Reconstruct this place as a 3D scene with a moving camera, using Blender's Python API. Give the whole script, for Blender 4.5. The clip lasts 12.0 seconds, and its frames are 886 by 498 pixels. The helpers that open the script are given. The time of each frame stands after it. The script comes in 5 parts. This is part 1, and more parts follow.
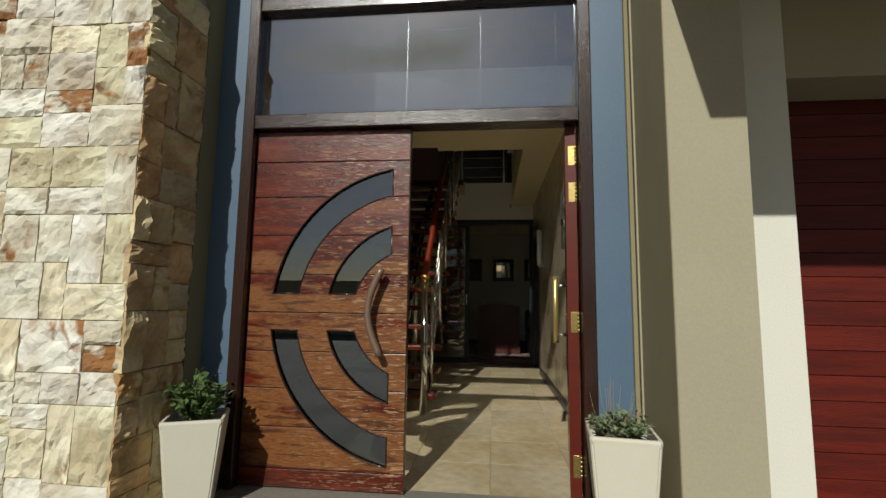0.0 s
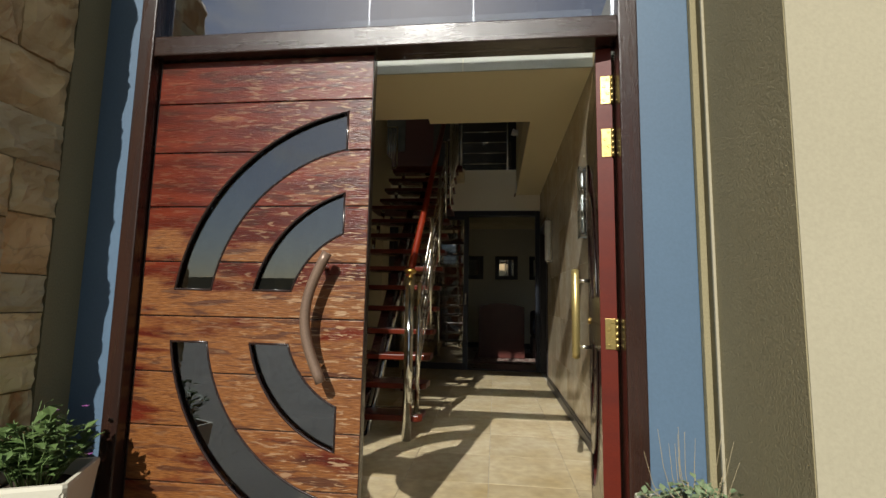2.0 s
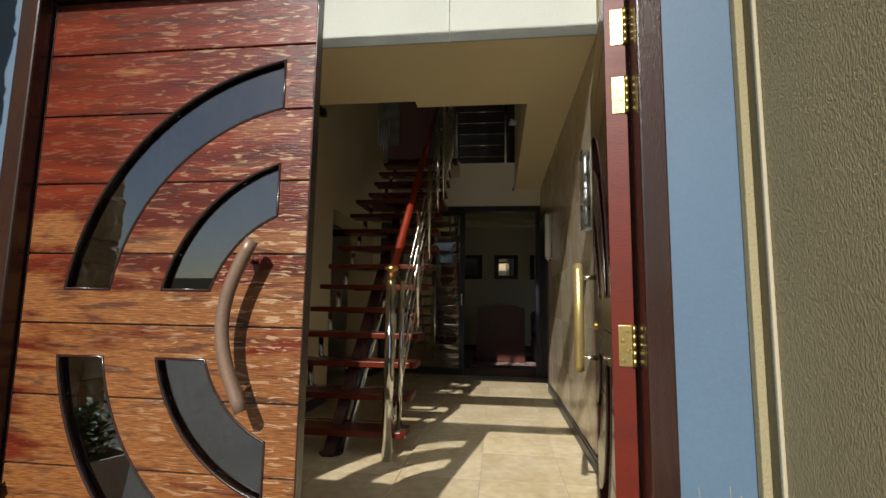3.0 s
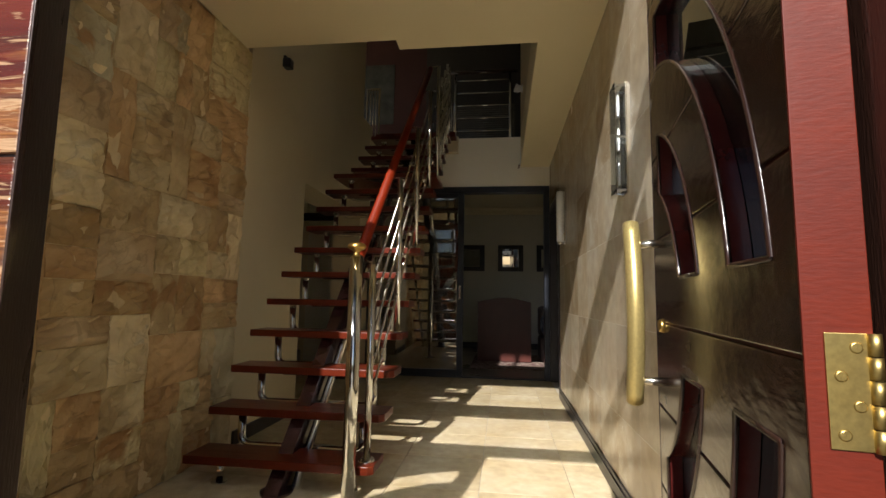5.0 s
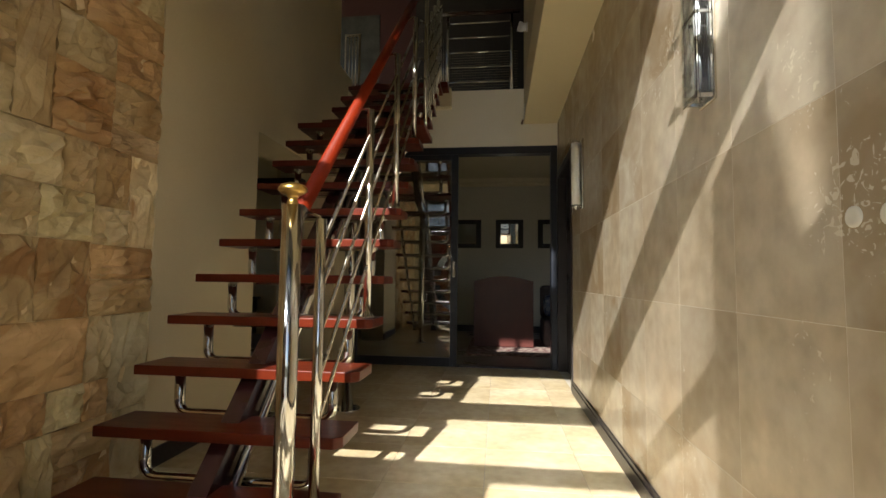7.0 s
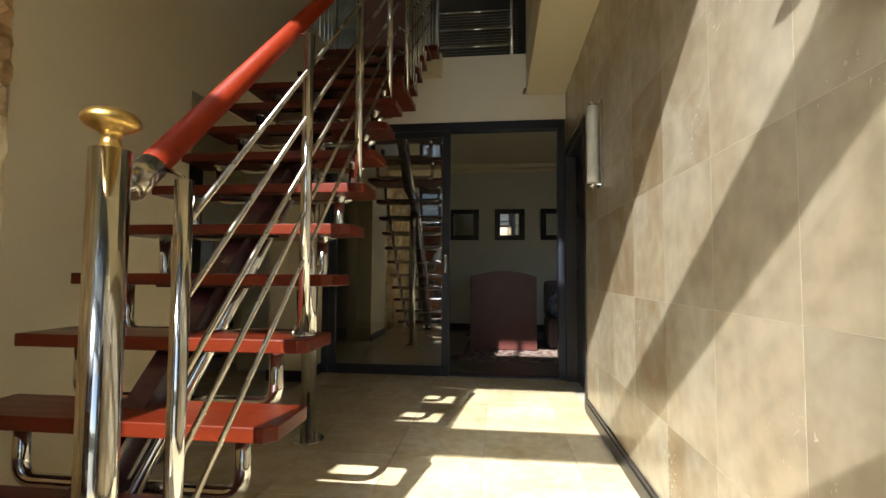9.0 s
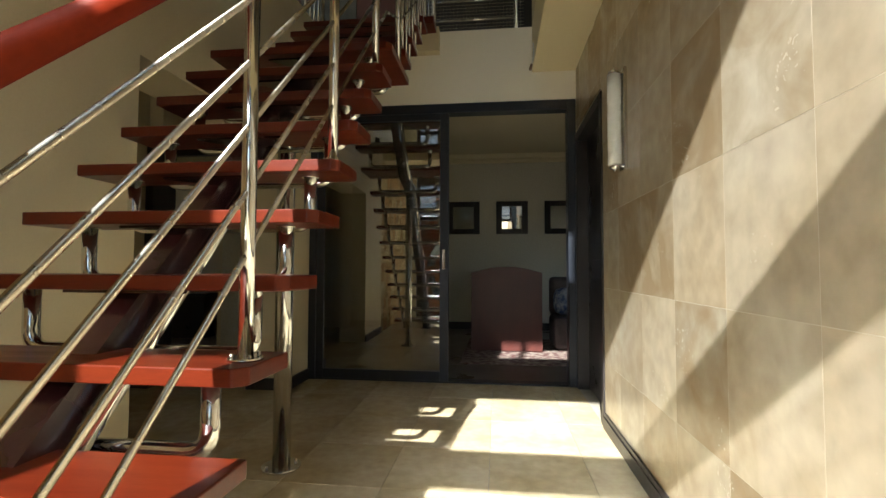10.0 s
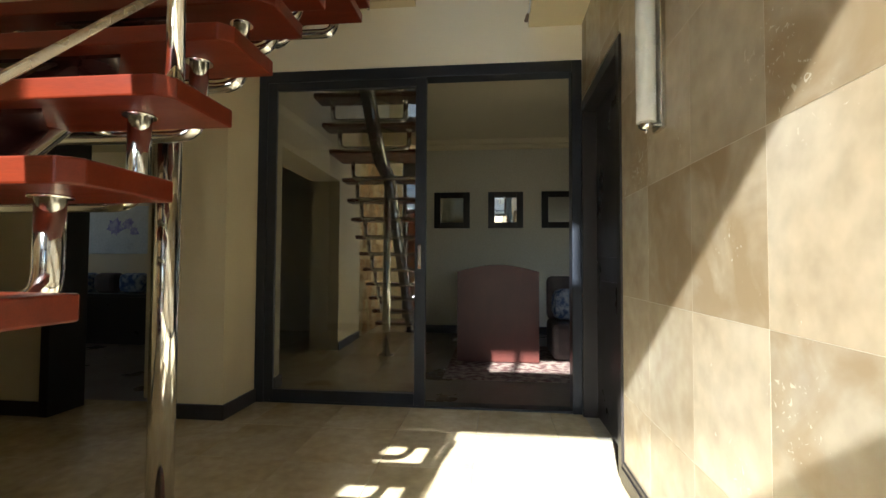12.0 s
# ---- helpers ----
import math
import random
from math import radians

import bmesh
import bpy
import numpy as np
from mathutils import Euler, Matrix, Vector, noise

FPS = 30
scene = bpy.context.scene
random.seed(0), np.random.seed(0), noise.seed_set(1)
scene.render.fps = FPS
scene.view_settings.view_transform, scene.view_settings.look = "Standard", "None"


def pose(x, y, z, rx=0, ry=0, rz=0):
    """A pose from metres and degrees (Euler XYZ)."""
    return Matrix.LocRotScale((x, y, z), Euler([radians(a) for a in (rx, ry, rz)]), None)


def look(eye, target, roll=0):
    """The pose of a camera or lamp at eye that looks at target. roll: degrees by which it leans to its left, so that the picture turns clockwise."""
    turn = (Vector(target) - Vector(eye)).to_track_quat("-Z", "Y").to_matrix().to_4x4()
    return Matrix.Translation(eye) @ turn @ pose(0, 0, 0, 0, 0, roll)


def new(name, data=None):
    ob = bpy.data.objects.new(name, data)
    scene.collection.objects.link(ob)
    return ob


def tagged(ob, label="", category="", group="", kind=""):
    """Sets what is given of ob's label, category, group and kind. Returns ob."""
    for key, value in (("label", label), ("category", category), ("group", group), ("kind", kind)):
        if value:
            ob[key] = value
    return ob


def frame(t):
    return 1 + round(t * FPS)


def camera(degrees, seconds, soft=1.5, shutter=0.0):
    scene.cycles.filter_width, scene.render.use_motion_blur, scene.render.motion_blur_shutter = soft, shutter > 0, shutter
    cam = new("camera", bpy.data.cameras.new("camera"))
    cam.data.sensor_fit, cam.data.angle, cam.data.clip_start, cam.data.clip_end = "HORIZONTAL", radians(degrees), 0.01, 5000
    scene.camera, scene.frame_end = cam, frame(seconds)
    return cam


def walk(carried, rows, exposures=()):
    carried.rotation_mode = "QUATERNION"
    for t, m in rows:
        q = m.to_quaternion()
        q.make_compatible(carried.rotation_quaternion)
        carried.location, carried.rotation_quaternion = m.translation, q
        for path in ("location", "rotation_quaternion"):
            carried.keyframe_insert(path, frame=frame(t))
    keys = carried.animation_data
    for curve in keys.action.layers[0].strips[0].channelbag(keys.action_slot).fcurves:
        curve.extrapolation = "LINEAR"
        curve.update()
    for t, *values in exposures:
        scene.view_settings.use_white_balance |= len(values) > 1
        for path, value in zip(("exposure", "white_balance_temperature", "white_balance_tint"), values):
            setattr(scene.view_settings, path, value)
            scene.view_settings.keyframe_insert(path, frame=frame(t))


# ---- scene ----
cam = camera(87.3, 12.0)
PATH = [
    (0, (0.093, 0.399, 1.041), (-0.118, 2.374, 1.271), 0.8),
    (0.5, (0.115, 0.568, 1.043), (-0.098, 2.544, 1.274), 0.9),
    (1, (0.169, 0.785, 1.042), (-0.044, 2.76, 1.273), 0.9),
    (1.5, (0.156, 1.012, 1.033), (-0.066, 2.987, 1.261), 1.0),
    (2, (0.118, 1.238, 1.049), (-0.108, 3.212, 1.277), 1.1),
    (2.5, (0.145, 1.457, 1.052), (-0.089, 3.43, 1.28), 1.1),
    (3, (0.189, 1.671, 1.055), (-0.047, 3.644, 1.286), 0.9),
    (5, (0.205, 2.519, 1.028), (-0.05, 4.492, 1.239), 1.0),
    (5.5, (0.174, 2.745, 1.008), (-0.088, 4.719, 1.198), 1.0),
    (6, (0.151, 2.959, 0.991), (-0.102, 4.936, 1.158), 1.0),
    (6.5, (0.146, 3.173, 0.982), (-0.094, 5.153, 1.13), 0.9),
    (8.5, (0.144, 3.867, 1.011), (-0.084, 5.851, 1.121), 0.4),
    (9, (0.16, 4.089, 1.011), (-0.074, 6.072, 1.117), 0.4),
    (9.5, (0.131, 4.32, 1.026), (-0.108, 6.303, 1.121), 0.2),
    (10, (0.126, 4.514, 1.025), (-0.107, 6.499, 1.11), 0.2),
    (10.5, (0.155, 4.736, 1.039), (-0.076, 6.721, 1.114), 0.1),
    (11, (0.17, 4.919, 1.041), (-0.06, 6.904, 1.111), 0.3),
    (11.5, (0.139, 5.13, 1.053), (-0.074, 7.117, 1.121), 0.1),
    (12, (0.184, 5.293, 1.051), (-0.031, 7.281, 1.119), 0.3),
]
EXPOSURE = [(0, -0.6, 6500, 5), (1.0, -0.42, 6500, 6), (2.0, -0.05, 6500, 7), (2.5, 0.08, 6500, 8), (3.2, 0.24, 6500, 9), (4.8, 0.66, 6500, 11), (5.5, 0.93, 6450, 11), (6.5, 1.20, 6450, 10), (8.3, 1.53, 6250, 7), (9.5, 1.79, 6100, 5), (10.5, 2.05, 6000, 4), (12, 2.38, 5900, 4)]
walk(cam, [(t, look(eye, target, roll)) for t, eye, target, roll in PATH], exposures=EXPOSURE)

# ---- world, sun, exposure ----
SUN_WAY = Vector((0.185, 1.0, -0.75))
world = bpy.data.worlds.new("sky")
scene.world = world
world.use_nodes = True
wn = world.node_tree
wbg = wn.nodes["Background"]
sky = wn.nodes.new("ShaderNodeTexSky")
sky.sky_type, sky.sun_disc = 'NISHITA', False
sky.sun_elevation = math.atan2(0.75, math.hypot(0.185, 1.0))
sky.sun_rotation = math.atan2(-0.185, -1.0)
cl_tc = wn.nodes.new("ShaderNodeTexCoord")
cl_map = wn.nodes.new("ShaderNodeMapping")
cl_map.inputs["Scale"].default_value = (1.0, 1.0, 2.6)
cl_noise = wn.nodes.new("ShaderNodeTexNoise")
cl_noise.inputs["Scale"].default_value = 3.2
cl_noise.inputs["Detail"].default_value = 7.0
cl_ramp = wn.nodes.new("ShaderNodeValToRGB")
cl_ramp.color_ramp.elements[0].position = 0.56
cl_ramp.color_ramp.elements[1].position = 0.70
cl_mix = wn.nodes.new("ShaderNodeMixRGB")
cl_mix.inputs[2].default_value = (11.4, 10.6, 9.3, 1)
wn.links.new(cl_tc.outputs["Generated"], cl_map.inputs["Vector"])
wn.links.new(cl_map.outputs["Vector"], cl_noise.inputs["Vector"])
wn.links.new(cl_noise.outputs["Fac"], cl_ramp.inputs["Fac"])
wn.links.new(cl_ramp.outputs["Color"], cl_mix.inputs[0])
wn.links.new(sky.outputs["Color"], cl_mix.inputs[1])
wn.links.new(cl_mix.outputs["Color"], wbg.inputs["Color"])
wbg.inputs["Strength"].default_value = 0.05
sun = new("sun", bpy.data.lights.new("sun", 'SUN'))
sun.data.energy, sun.data.angle, sun.data.color = 5.0, radians(0.55), (1.0, 0.965, 0.91)
sun.matrix_world = look((0, 0, 20), Vector((0, 0, 20)) + SUN_WAY)


# ---- materials ----
def mat(name, col, rough=0.5, metal=0.0, col2=None, scale=3.0, fine=40.0, bump=0.1, stretch=(1, 1, 1), amount=0.5,
        coat=0.0, vary=0.0, rough_var=0.1, fine_amt=0.25, spec=0.5, dist=0.01):
    """A surface with a broad stain and a fine grain, at world size."""
    m = bpy.data.materials.new(name)
    m.use_nodes = True
    nt = m.node_tree
    b = nt.nodes["Principled BSDF"]
    nn, ll = nt.nodes.new, nt.links.new
    tc = nn("ShaderNodeTexCoord")
    mp = nn("ShaderNodeMapping")
    mp.inputs["Scale"].default_value = stretch
    ll(tc.outputs["Object"], mp.inputs["Vector"])
    info = nn("ShaderNodeObjectInfo")
    add = nn("ShaderNodeVectorMath")
    add.operation = 'ADD'
    rnd = nn("ShaderNodeVectorMath")
    rnd.operation = 'SCALE'
    rnd.inputs[0].default_value = (17.3, 9.1, 5.7)
    ll(info.outputs["Random"], rnd.inputs["Scale"])
    ll(mp.outputs["Vector"], add.inputs[0])
    if vary > 0:
        ll(rnd.outputs["Vector"], add.inputs[1])
    n1, n2 = nn("ShaderNodeTexNoise"), nn("ShaderNodeTexNoise")
    n1.inputs["Scale"].default_value, n1.inputs["Detail"].default_value = scale, 4.0
    n2.inputs["Scale"].default_value, n2.inputs["Detail"].default_value = fine, 3.0
    ll(add.outputs["Vector"], n1.inputs["Vector"])
    ll(add.outputs["Vector"], n2.inputs["Vector"])
    ramp = nn("ShaderNodeValToRGB")
    ramp.color_ramp.elements[0].position, ramp.color_ramp.elements[1].position = 0.5 - amount * 0.5, 0.5 + amount * 0.5
    ramp.color_ramp.elements[0].color = (*col, 1)
    ramp.color_ramp.elements[1].color = (*(col2 or [c * 0.8 for c in col]), 1)
    ll(n1.outputs["Fac"], ramp.inputs["Fac"])
    grain = nn("ShaderNodeMixRGB")
    grain.blend_type = 'OVERLAY'
    grain.inputs[0].default_value = fine_amt
    ll(ramp.outputs["Color"], grain.inputs[1])
    ll(n2.outputs["Fac"], grain.inputs[2])
    out = grain.outputs["Color"]
    if vary > 0:
        hsv = nn("ShaderNodeHueSaturation")
        mr = nn("ShaderNodeMapRange")
        mr.inputs["To Min"].default_value, mr.inputs["To Max"].default_value = 1 - vary, 1 + vary
        ll(info.outputs["Random"], mr.inputs["Value"])
        ll(mr.outputs["Result"], hsv.inputs["Value"])
        ll(out, hsv.inputs["Color"])
        out = hsv.outputs["Color"]
    ll(out, b.inputs["Base Color"])
    rr = nn("ShaderNodeMapRange")
    rr.inputs["To Min"].default_value, rr.inputs["To Max"].default_value = max(0.02, rough - rough_var), min(1, rough + rough_var)
    ll(n1.outputs["Fac"], rr.inputs["Value"])
    ll(rr.outputs["Result"], b.inputs["Roughness"])
    b.inputs["Metallic"].default_value = metal
    b.inputs["Specular IOR Level"].default_value = spec
    b.inputs["Coat Weight"].default_value = coat
    b.inputs["Coat Roughness"].default_value = 0.12
    if bump > 0:
        bp = nn("ShaderNodeBump")
        bp.inputs["Strength"].default_value, bp.inputs["Distance"].default_value = bump, dist
        ll(n2.outputs["Fac"], bp.inputs["Height"])
        ll(bp.outputs["Normal"], b.inputs["Normal"])
    return m


def glass_mat(name, tint, rough=0.0, ior=1.5):
    m = bpy.data.materials.new(name)
    m.use_nodes = True
    b = m.node_tree.nodes["Principled BSDF"]
    b.inputs["Base Color"].default_value = (*tint, 1)
    b.inputs["Roughness"].default_value = rough
    b.inputs["Transmission Weight"].default_value = 1.0
    b.inputs["IOR"].default_value = ior
    return m


CREAM = mat("cream_paint", (0.66, 0.575, 0.375), 0.7, col2=(0.60, 0.515, 0.33), scale=1.2, fine=120, bump=0.05, fine_amt=0.08)
# cream wall paint lightened to stand in for light bounced off the floor
BOUNCECREAM = mat("bounce_lit_cream", (0.87, 0.83, 0.71), 0.7, col2=(0.83, 0.78, 0.66), scale=1.2, fine=120, bump=0.05, fine_amt=0.08)
CEIL = mat("ceiling_paint", (0.80, 0.71, 0.47), 0.75, col2=(0.76, 0.67, 0.44), scale=0.8, fine=90, bump=0.04, fine_amt=0.06)
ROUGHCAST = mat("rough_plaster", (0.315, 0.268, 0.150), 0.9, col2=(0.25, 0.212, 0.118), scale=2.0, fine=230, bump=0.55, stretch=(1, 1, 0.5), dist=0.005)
BEIGE = mat("beige_plaster", (0.42, 0.375, 0.262), 0.85, col2=(0.385, 0.343, 0.238), scale=1.5, fine=110, bump=0.08, fine_amt=0.1)
WHITEWALL = mat("white_plaster", (0.80, 0.78, 0.68), 0.8, col2=(0.74, 0.72, 0.62), scale=1.5, fine=110, bump=0.15)
# white edge paint greyed to imitate sunlight dimmed by tinted glass
DIMTRIM = mat("dimmed_white_paint", (0.43, 0.44, 0.39), 0.7, col2=(0.39, 0.40, 0.35), scale=2, fine=110, bump=0.05, fine_amt=0.1)
BLUE = mat("blue_paint", (0.108, 0.168, 0.240), 0.45, col2=(0.088, 0.138, 0.200), scale=1.3, fine=90, bump=0.05, fine_amt=0.1)
BASEB = mat("dark_skirting", (0.018, 0.015, 0.016), 0.35, col2=(0.03, 0.025, 0.024), scale=3)
ALU = mat("dark_aluminium", (0.022, 0.026, 0.036), 0.32, col2=(0.03, 0.034, 0.045), scale=2, fine=200, bump=0.02, metal=0.3)
CHROME = mat("polished_steel", (0.74, 0.75, 0.745), 0.08, metal=1.0, col2=(0.64, 0.65, 0.645), scale=4, fine=300, bump=0.01, rough_var=0.05, fine_amt=0.05)
STEEL = mat("brushed_steel", (0.62, 0.58, 0.50), 0.22, metal=1.0, scale=6, fine=220, bump=0.03)
BRASS = mat("worn_brass", (0.66, 0.44, 0.13), 0.30, metal=1.0, col2=(0.50, 0.32, 0.10), scale=9, fine=150, bump=0.06)
BRASSP = mat("brass_paint", (0.56, 0.45, 0.18), 0.36, metal=0.7, col2=(0.48, 0.35, 0.13), scale=3.5, fine=130, bump=0.02)
BRONZE = mat("bronze_handle", (0.25, 0.165, 0.115), 0.4, metal=0.3, col2=(0.19, 0.125, 0.088), scale=8, fine=150, bump=0.05)
TREAD = mat("red_lacquer", (0.106, 0.0145, 0.0036), 0.34, col2=(0.070, 0.0080, 0.0026), scale=3, fine=45, stretch=(1, 8, 8), bump=0.05, coat=0.12, vary=0.12, spec=0.25)
RODM = mat("dull_steel_rod", (0.46, 0.42, 0.36), 0.26, metal=1.0, col2=(0.36, 0.33, 0.28), scale=9, fine=220, bump=0.02)
RAIL = mat("orange_red_wood", (0.175, 0.016, 0.0022), 0.5, col2=(0.14, 0.012, 0.002), scale=5, fine=40, stretch=(6, 1, 1), bump=0.03, spec=0.12)
BEAM = mat("dark_red_steel", (0.035, 0.009, 0.009), 0.25, col2=(0.035, 0.01, 0.01), scale=3, coat=0.5)
FRAMEW = mat("dark_varnish", (0.040, 0.017, 0.011), 0.28, col2=(0.018, 0.009, 0.007), scale=5, fine=80, stretch=(5, 5, 0.5), bump=0.22, coat=0.4, dist=0.004)
FRAMEH = mat("dark_varnish_head", (0.040, 0.018, 0.012), 0.26, col2=(0.018, 0.010, 0.008), scale=5, fine=80, stretch=(0.5, 5, 5), bump=0.28, coat=0.4, dist=0.004)
REDEDGE = mat("red_door_edge", (0.130, 0.016, 0.006), 0.45, col2=(0.085, 0.010, 0.005), scale=3, fine=60, stretch=(1, 1, 4.0), bump=0.12, spec=0.3, dist=0.003)
BEADM = mat("dark_glazing_bead", (0.03, 0.013, 0.009), 0.25, col2=(0.02, 0.010, 0.008), scale=8, fine=60, bump=0.05, coat=0.4)
HINGEB = mat("pale_brass", (0.60, 0.46, 0.18), 0.36, metal=1.0, col2=(0.42, 0.30, 0.10), scale=22, fine=150, bump=0.02, fine_amt=0.3)
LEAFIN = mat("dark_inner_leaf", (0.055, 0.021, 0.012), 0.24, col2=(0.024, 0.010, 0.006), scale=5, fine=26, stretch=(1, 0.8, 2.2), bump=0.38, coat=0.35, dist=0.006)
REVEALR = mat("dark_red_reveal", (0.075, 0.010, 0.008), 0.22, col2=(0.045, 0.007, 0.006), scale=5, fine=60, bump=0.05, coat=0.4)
GRIME = mat("threshold_stone", (0.24, 0.22, 0.18), 0.6, scale=4)
GLASS = glass_mat("clear_glass", (0.93, 0.96, 0.96))
GREYGLASS = glass_mat("grey_glass", (0.70, 0.75, 0.78))


def coated_glass(name, tint, mirror, sheen):
    """Window glass with a reflective coat."""
    m = bpy.data.materials.new(name)
    m.use_nodes = True
    nt = m.node_tree
    b = nt.nodes["Principled BSDF"]
    b.inputs["Base Color"].default_value = (*tint, 1)
    b.inputs["Roughness"].default_value = 0.0
    b.inputs["Transmission Weight"].default_value = 1.0
    gl = nt.nodes.new("ShaderNodeBsdfGlossy")
    gl.inputs["Roughness"].default_value = 0.01
    gl.inputs["Color"].default_value = (*sheen, 1)
    mx = nt.nodes.new("ShaderNodeMixShader")
    mx.inputs[0].default_value = mirror
    nt.links.new(b.outputs[0], mx.inputs[1])
    nt.links.new(gl.outputs[0], mx.inputs[2])
    nt.links.new(mx.outputs[0], nt.nodes["Material Output"].inputs["Surface"])
    return m


SLIDEGLASS = coated_glass("reflective_glass", (0.36, 0.39, 0.39), 0.44, (0.82, 0.84, 0.84))
TINT = coated_glass("dark_tinted_glass", (0.10, 0.11, 0.12), 0.20, (0.8, 0.85, 0.92))
TRANSOM = coated_glass("transom_glass", (0.22, 0.26, 0.32), 0.42, (0.78, 0.82, 0.9))
# unseen upper panes, tinted dark to cut skylight indoors
UPGLASS = coated_glass("upper_glass", (0.24, 0.26, 0.27), 0.2, (0.75, 0.8, 0.88))
POT = mat("pot_glaze", (0.71, 0.67, 0.54), 0.5, col2=(0.65, 0.61, 0.48), scale=2.2, fine=60, bump=0.02, fine_amt=0.06)
SOIL = mat("soil", (0.06, 0.04, 0.025), 0.95, scale=20, bump=0.6)
LEAF = mat("herb_leaf", (0.085, 0.15, 0.04), 0.5, col2=(0.15, 0.22, 0.07), scale=25, fine=120, vary=0.3)
LEAFG = mat("grey_green_leaf", (0.13, 0.19, 0.09), 0.6, col2=(0.20, 0.25, 0.13), scale=25, fine=120, vary=0.25)
STALK = mat("dry_stalk", (0.35, 0.28, 0.16), 0.8, scale=20)
FLOWER = mat("purple_petal", (0.24, 0.07, 0.24), 0.6, scale=20)
GARAGE = mat("garage_wood", (0.15, 0.018, 0.010), 0.45, col2=(0.065, 0.009, 0.006), scale=4, fine=40, stretch=(0.5, 4, 5), bump=0.25, vary=0.18, spec=0.3)
PAVE = mat("paving", (0.15, 0.138, 0.11), 0.8, col2=(0.12, 0.11, 0.09), scale=1.5, fine=50, bump=0.3)
TILE = mat("marble_floor_tile", (0.63, 0.545, 0.385), 0.15, col2=(0.43, 0.325, 0.165), scale=2.2, fine=16, bump=0.015, vary=0.07, amount=0.6, rough_var=0.06, fine_amt=0.3, spec=0.35)
GROUT = mat("grout", (0.40, 0.36, 0.28), 0.8, scale=10)
TGROUT = mat("pale_wall_grout", (0.72, 0.66, 0.52), 0.8, col2=(0.66, 0.60, 0.46), scale=6, fine=120)
WHITEGLAZE = mat("white_enamel", (0.78, 0.78, 0.76), 0.3, scale=5)
BULB = mat("lamp_bulb", (0.86, 0.86, 0.83), 0.2, scale=5)
FROST = mat("frosted_glass", (0.86, 0.87, 0.85), 0.28, col2=(0.80, 0.82, 0.80), scale=8)
PLUG = mat("pale_plastic", (0.82, 0.79, 0.70), 0.5, scale=8)
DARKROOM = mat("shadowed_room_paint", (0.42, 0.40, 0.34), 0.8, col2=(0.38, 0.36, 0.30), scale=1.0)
BEDWALL = mat("bedroom_paint", (0.68, 0.64, 0.50), 0.8, col2=(0.63, 0.59, 0.46), scale=1.0)
# the upper hall's lack of light is put into these two wall colours
DARKWALL = mat("unlit_landing_tone", (0.035, 0.030, 0.026), 0.7, col2=(0.028, 0.024, 0.021), scale=1.5)
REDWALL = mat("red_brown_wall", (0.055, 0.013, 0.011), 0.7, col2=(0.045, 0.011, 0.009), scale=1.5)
WOODRED = mat("mahogany_veneer", (0.085, 0.020, 0.014), 0.4, col2=(0.062, 0.014, 0.010), scale=4, fine=30, stretch=(2, 2, 0.8), bump=0.02, fine_amt=0.12)
BLACK = mat("black_gloss", (0.012, 0.011, 0.012), 0.3, scale=3)
MIRROR = mat("mirror_silver", (0.85, 0.86, 0.86), 0.02, metal=1.0, scale=1, fine=2, bump=0.0, rough_var=0.01, fine_amt=0.0, col2=(0.85, 0.86, 0.86))
RUG = mat("patterned_rug", (0.10, 0.04, 0.035), 0.95, col2=(0.28, 0.22, 0.18), scale=14, fine=160, bump=0.5, amount=0.2)
CLOTH = mat("grey_cloth", (0.060, 0.050, 0.050), 0.9, col2=(0.10, 0.082, 0.078), scale=14, fine=180, bump=0.3)
BLUECLOTH = mat("blue_print_cloth", (0.05, 0.09, 0.20), 0.9, col2=(0.30, 0.34, 0.40), scale=18, fine=180, amount=0.2)
PAINTING = mat("grey_painting", (0.02, 0.022, 0.02), 0.6, col2=(0.06, 0.063, 0.055), scale=4, fine=30, amount=0.3)
FLORAL = mat("pale_print", (0.56, 0.58, 0.56), 0.6, col2=(0.48, 0.50, 0.50), scale=5, fine=40, amount=0.4)
FLORALP = mat("purple_print", (0.16, 0.13, 0.40), 0.6, col2=(0.42, 0.40, 0.55), scale=14, fine=40, amount=0.3)


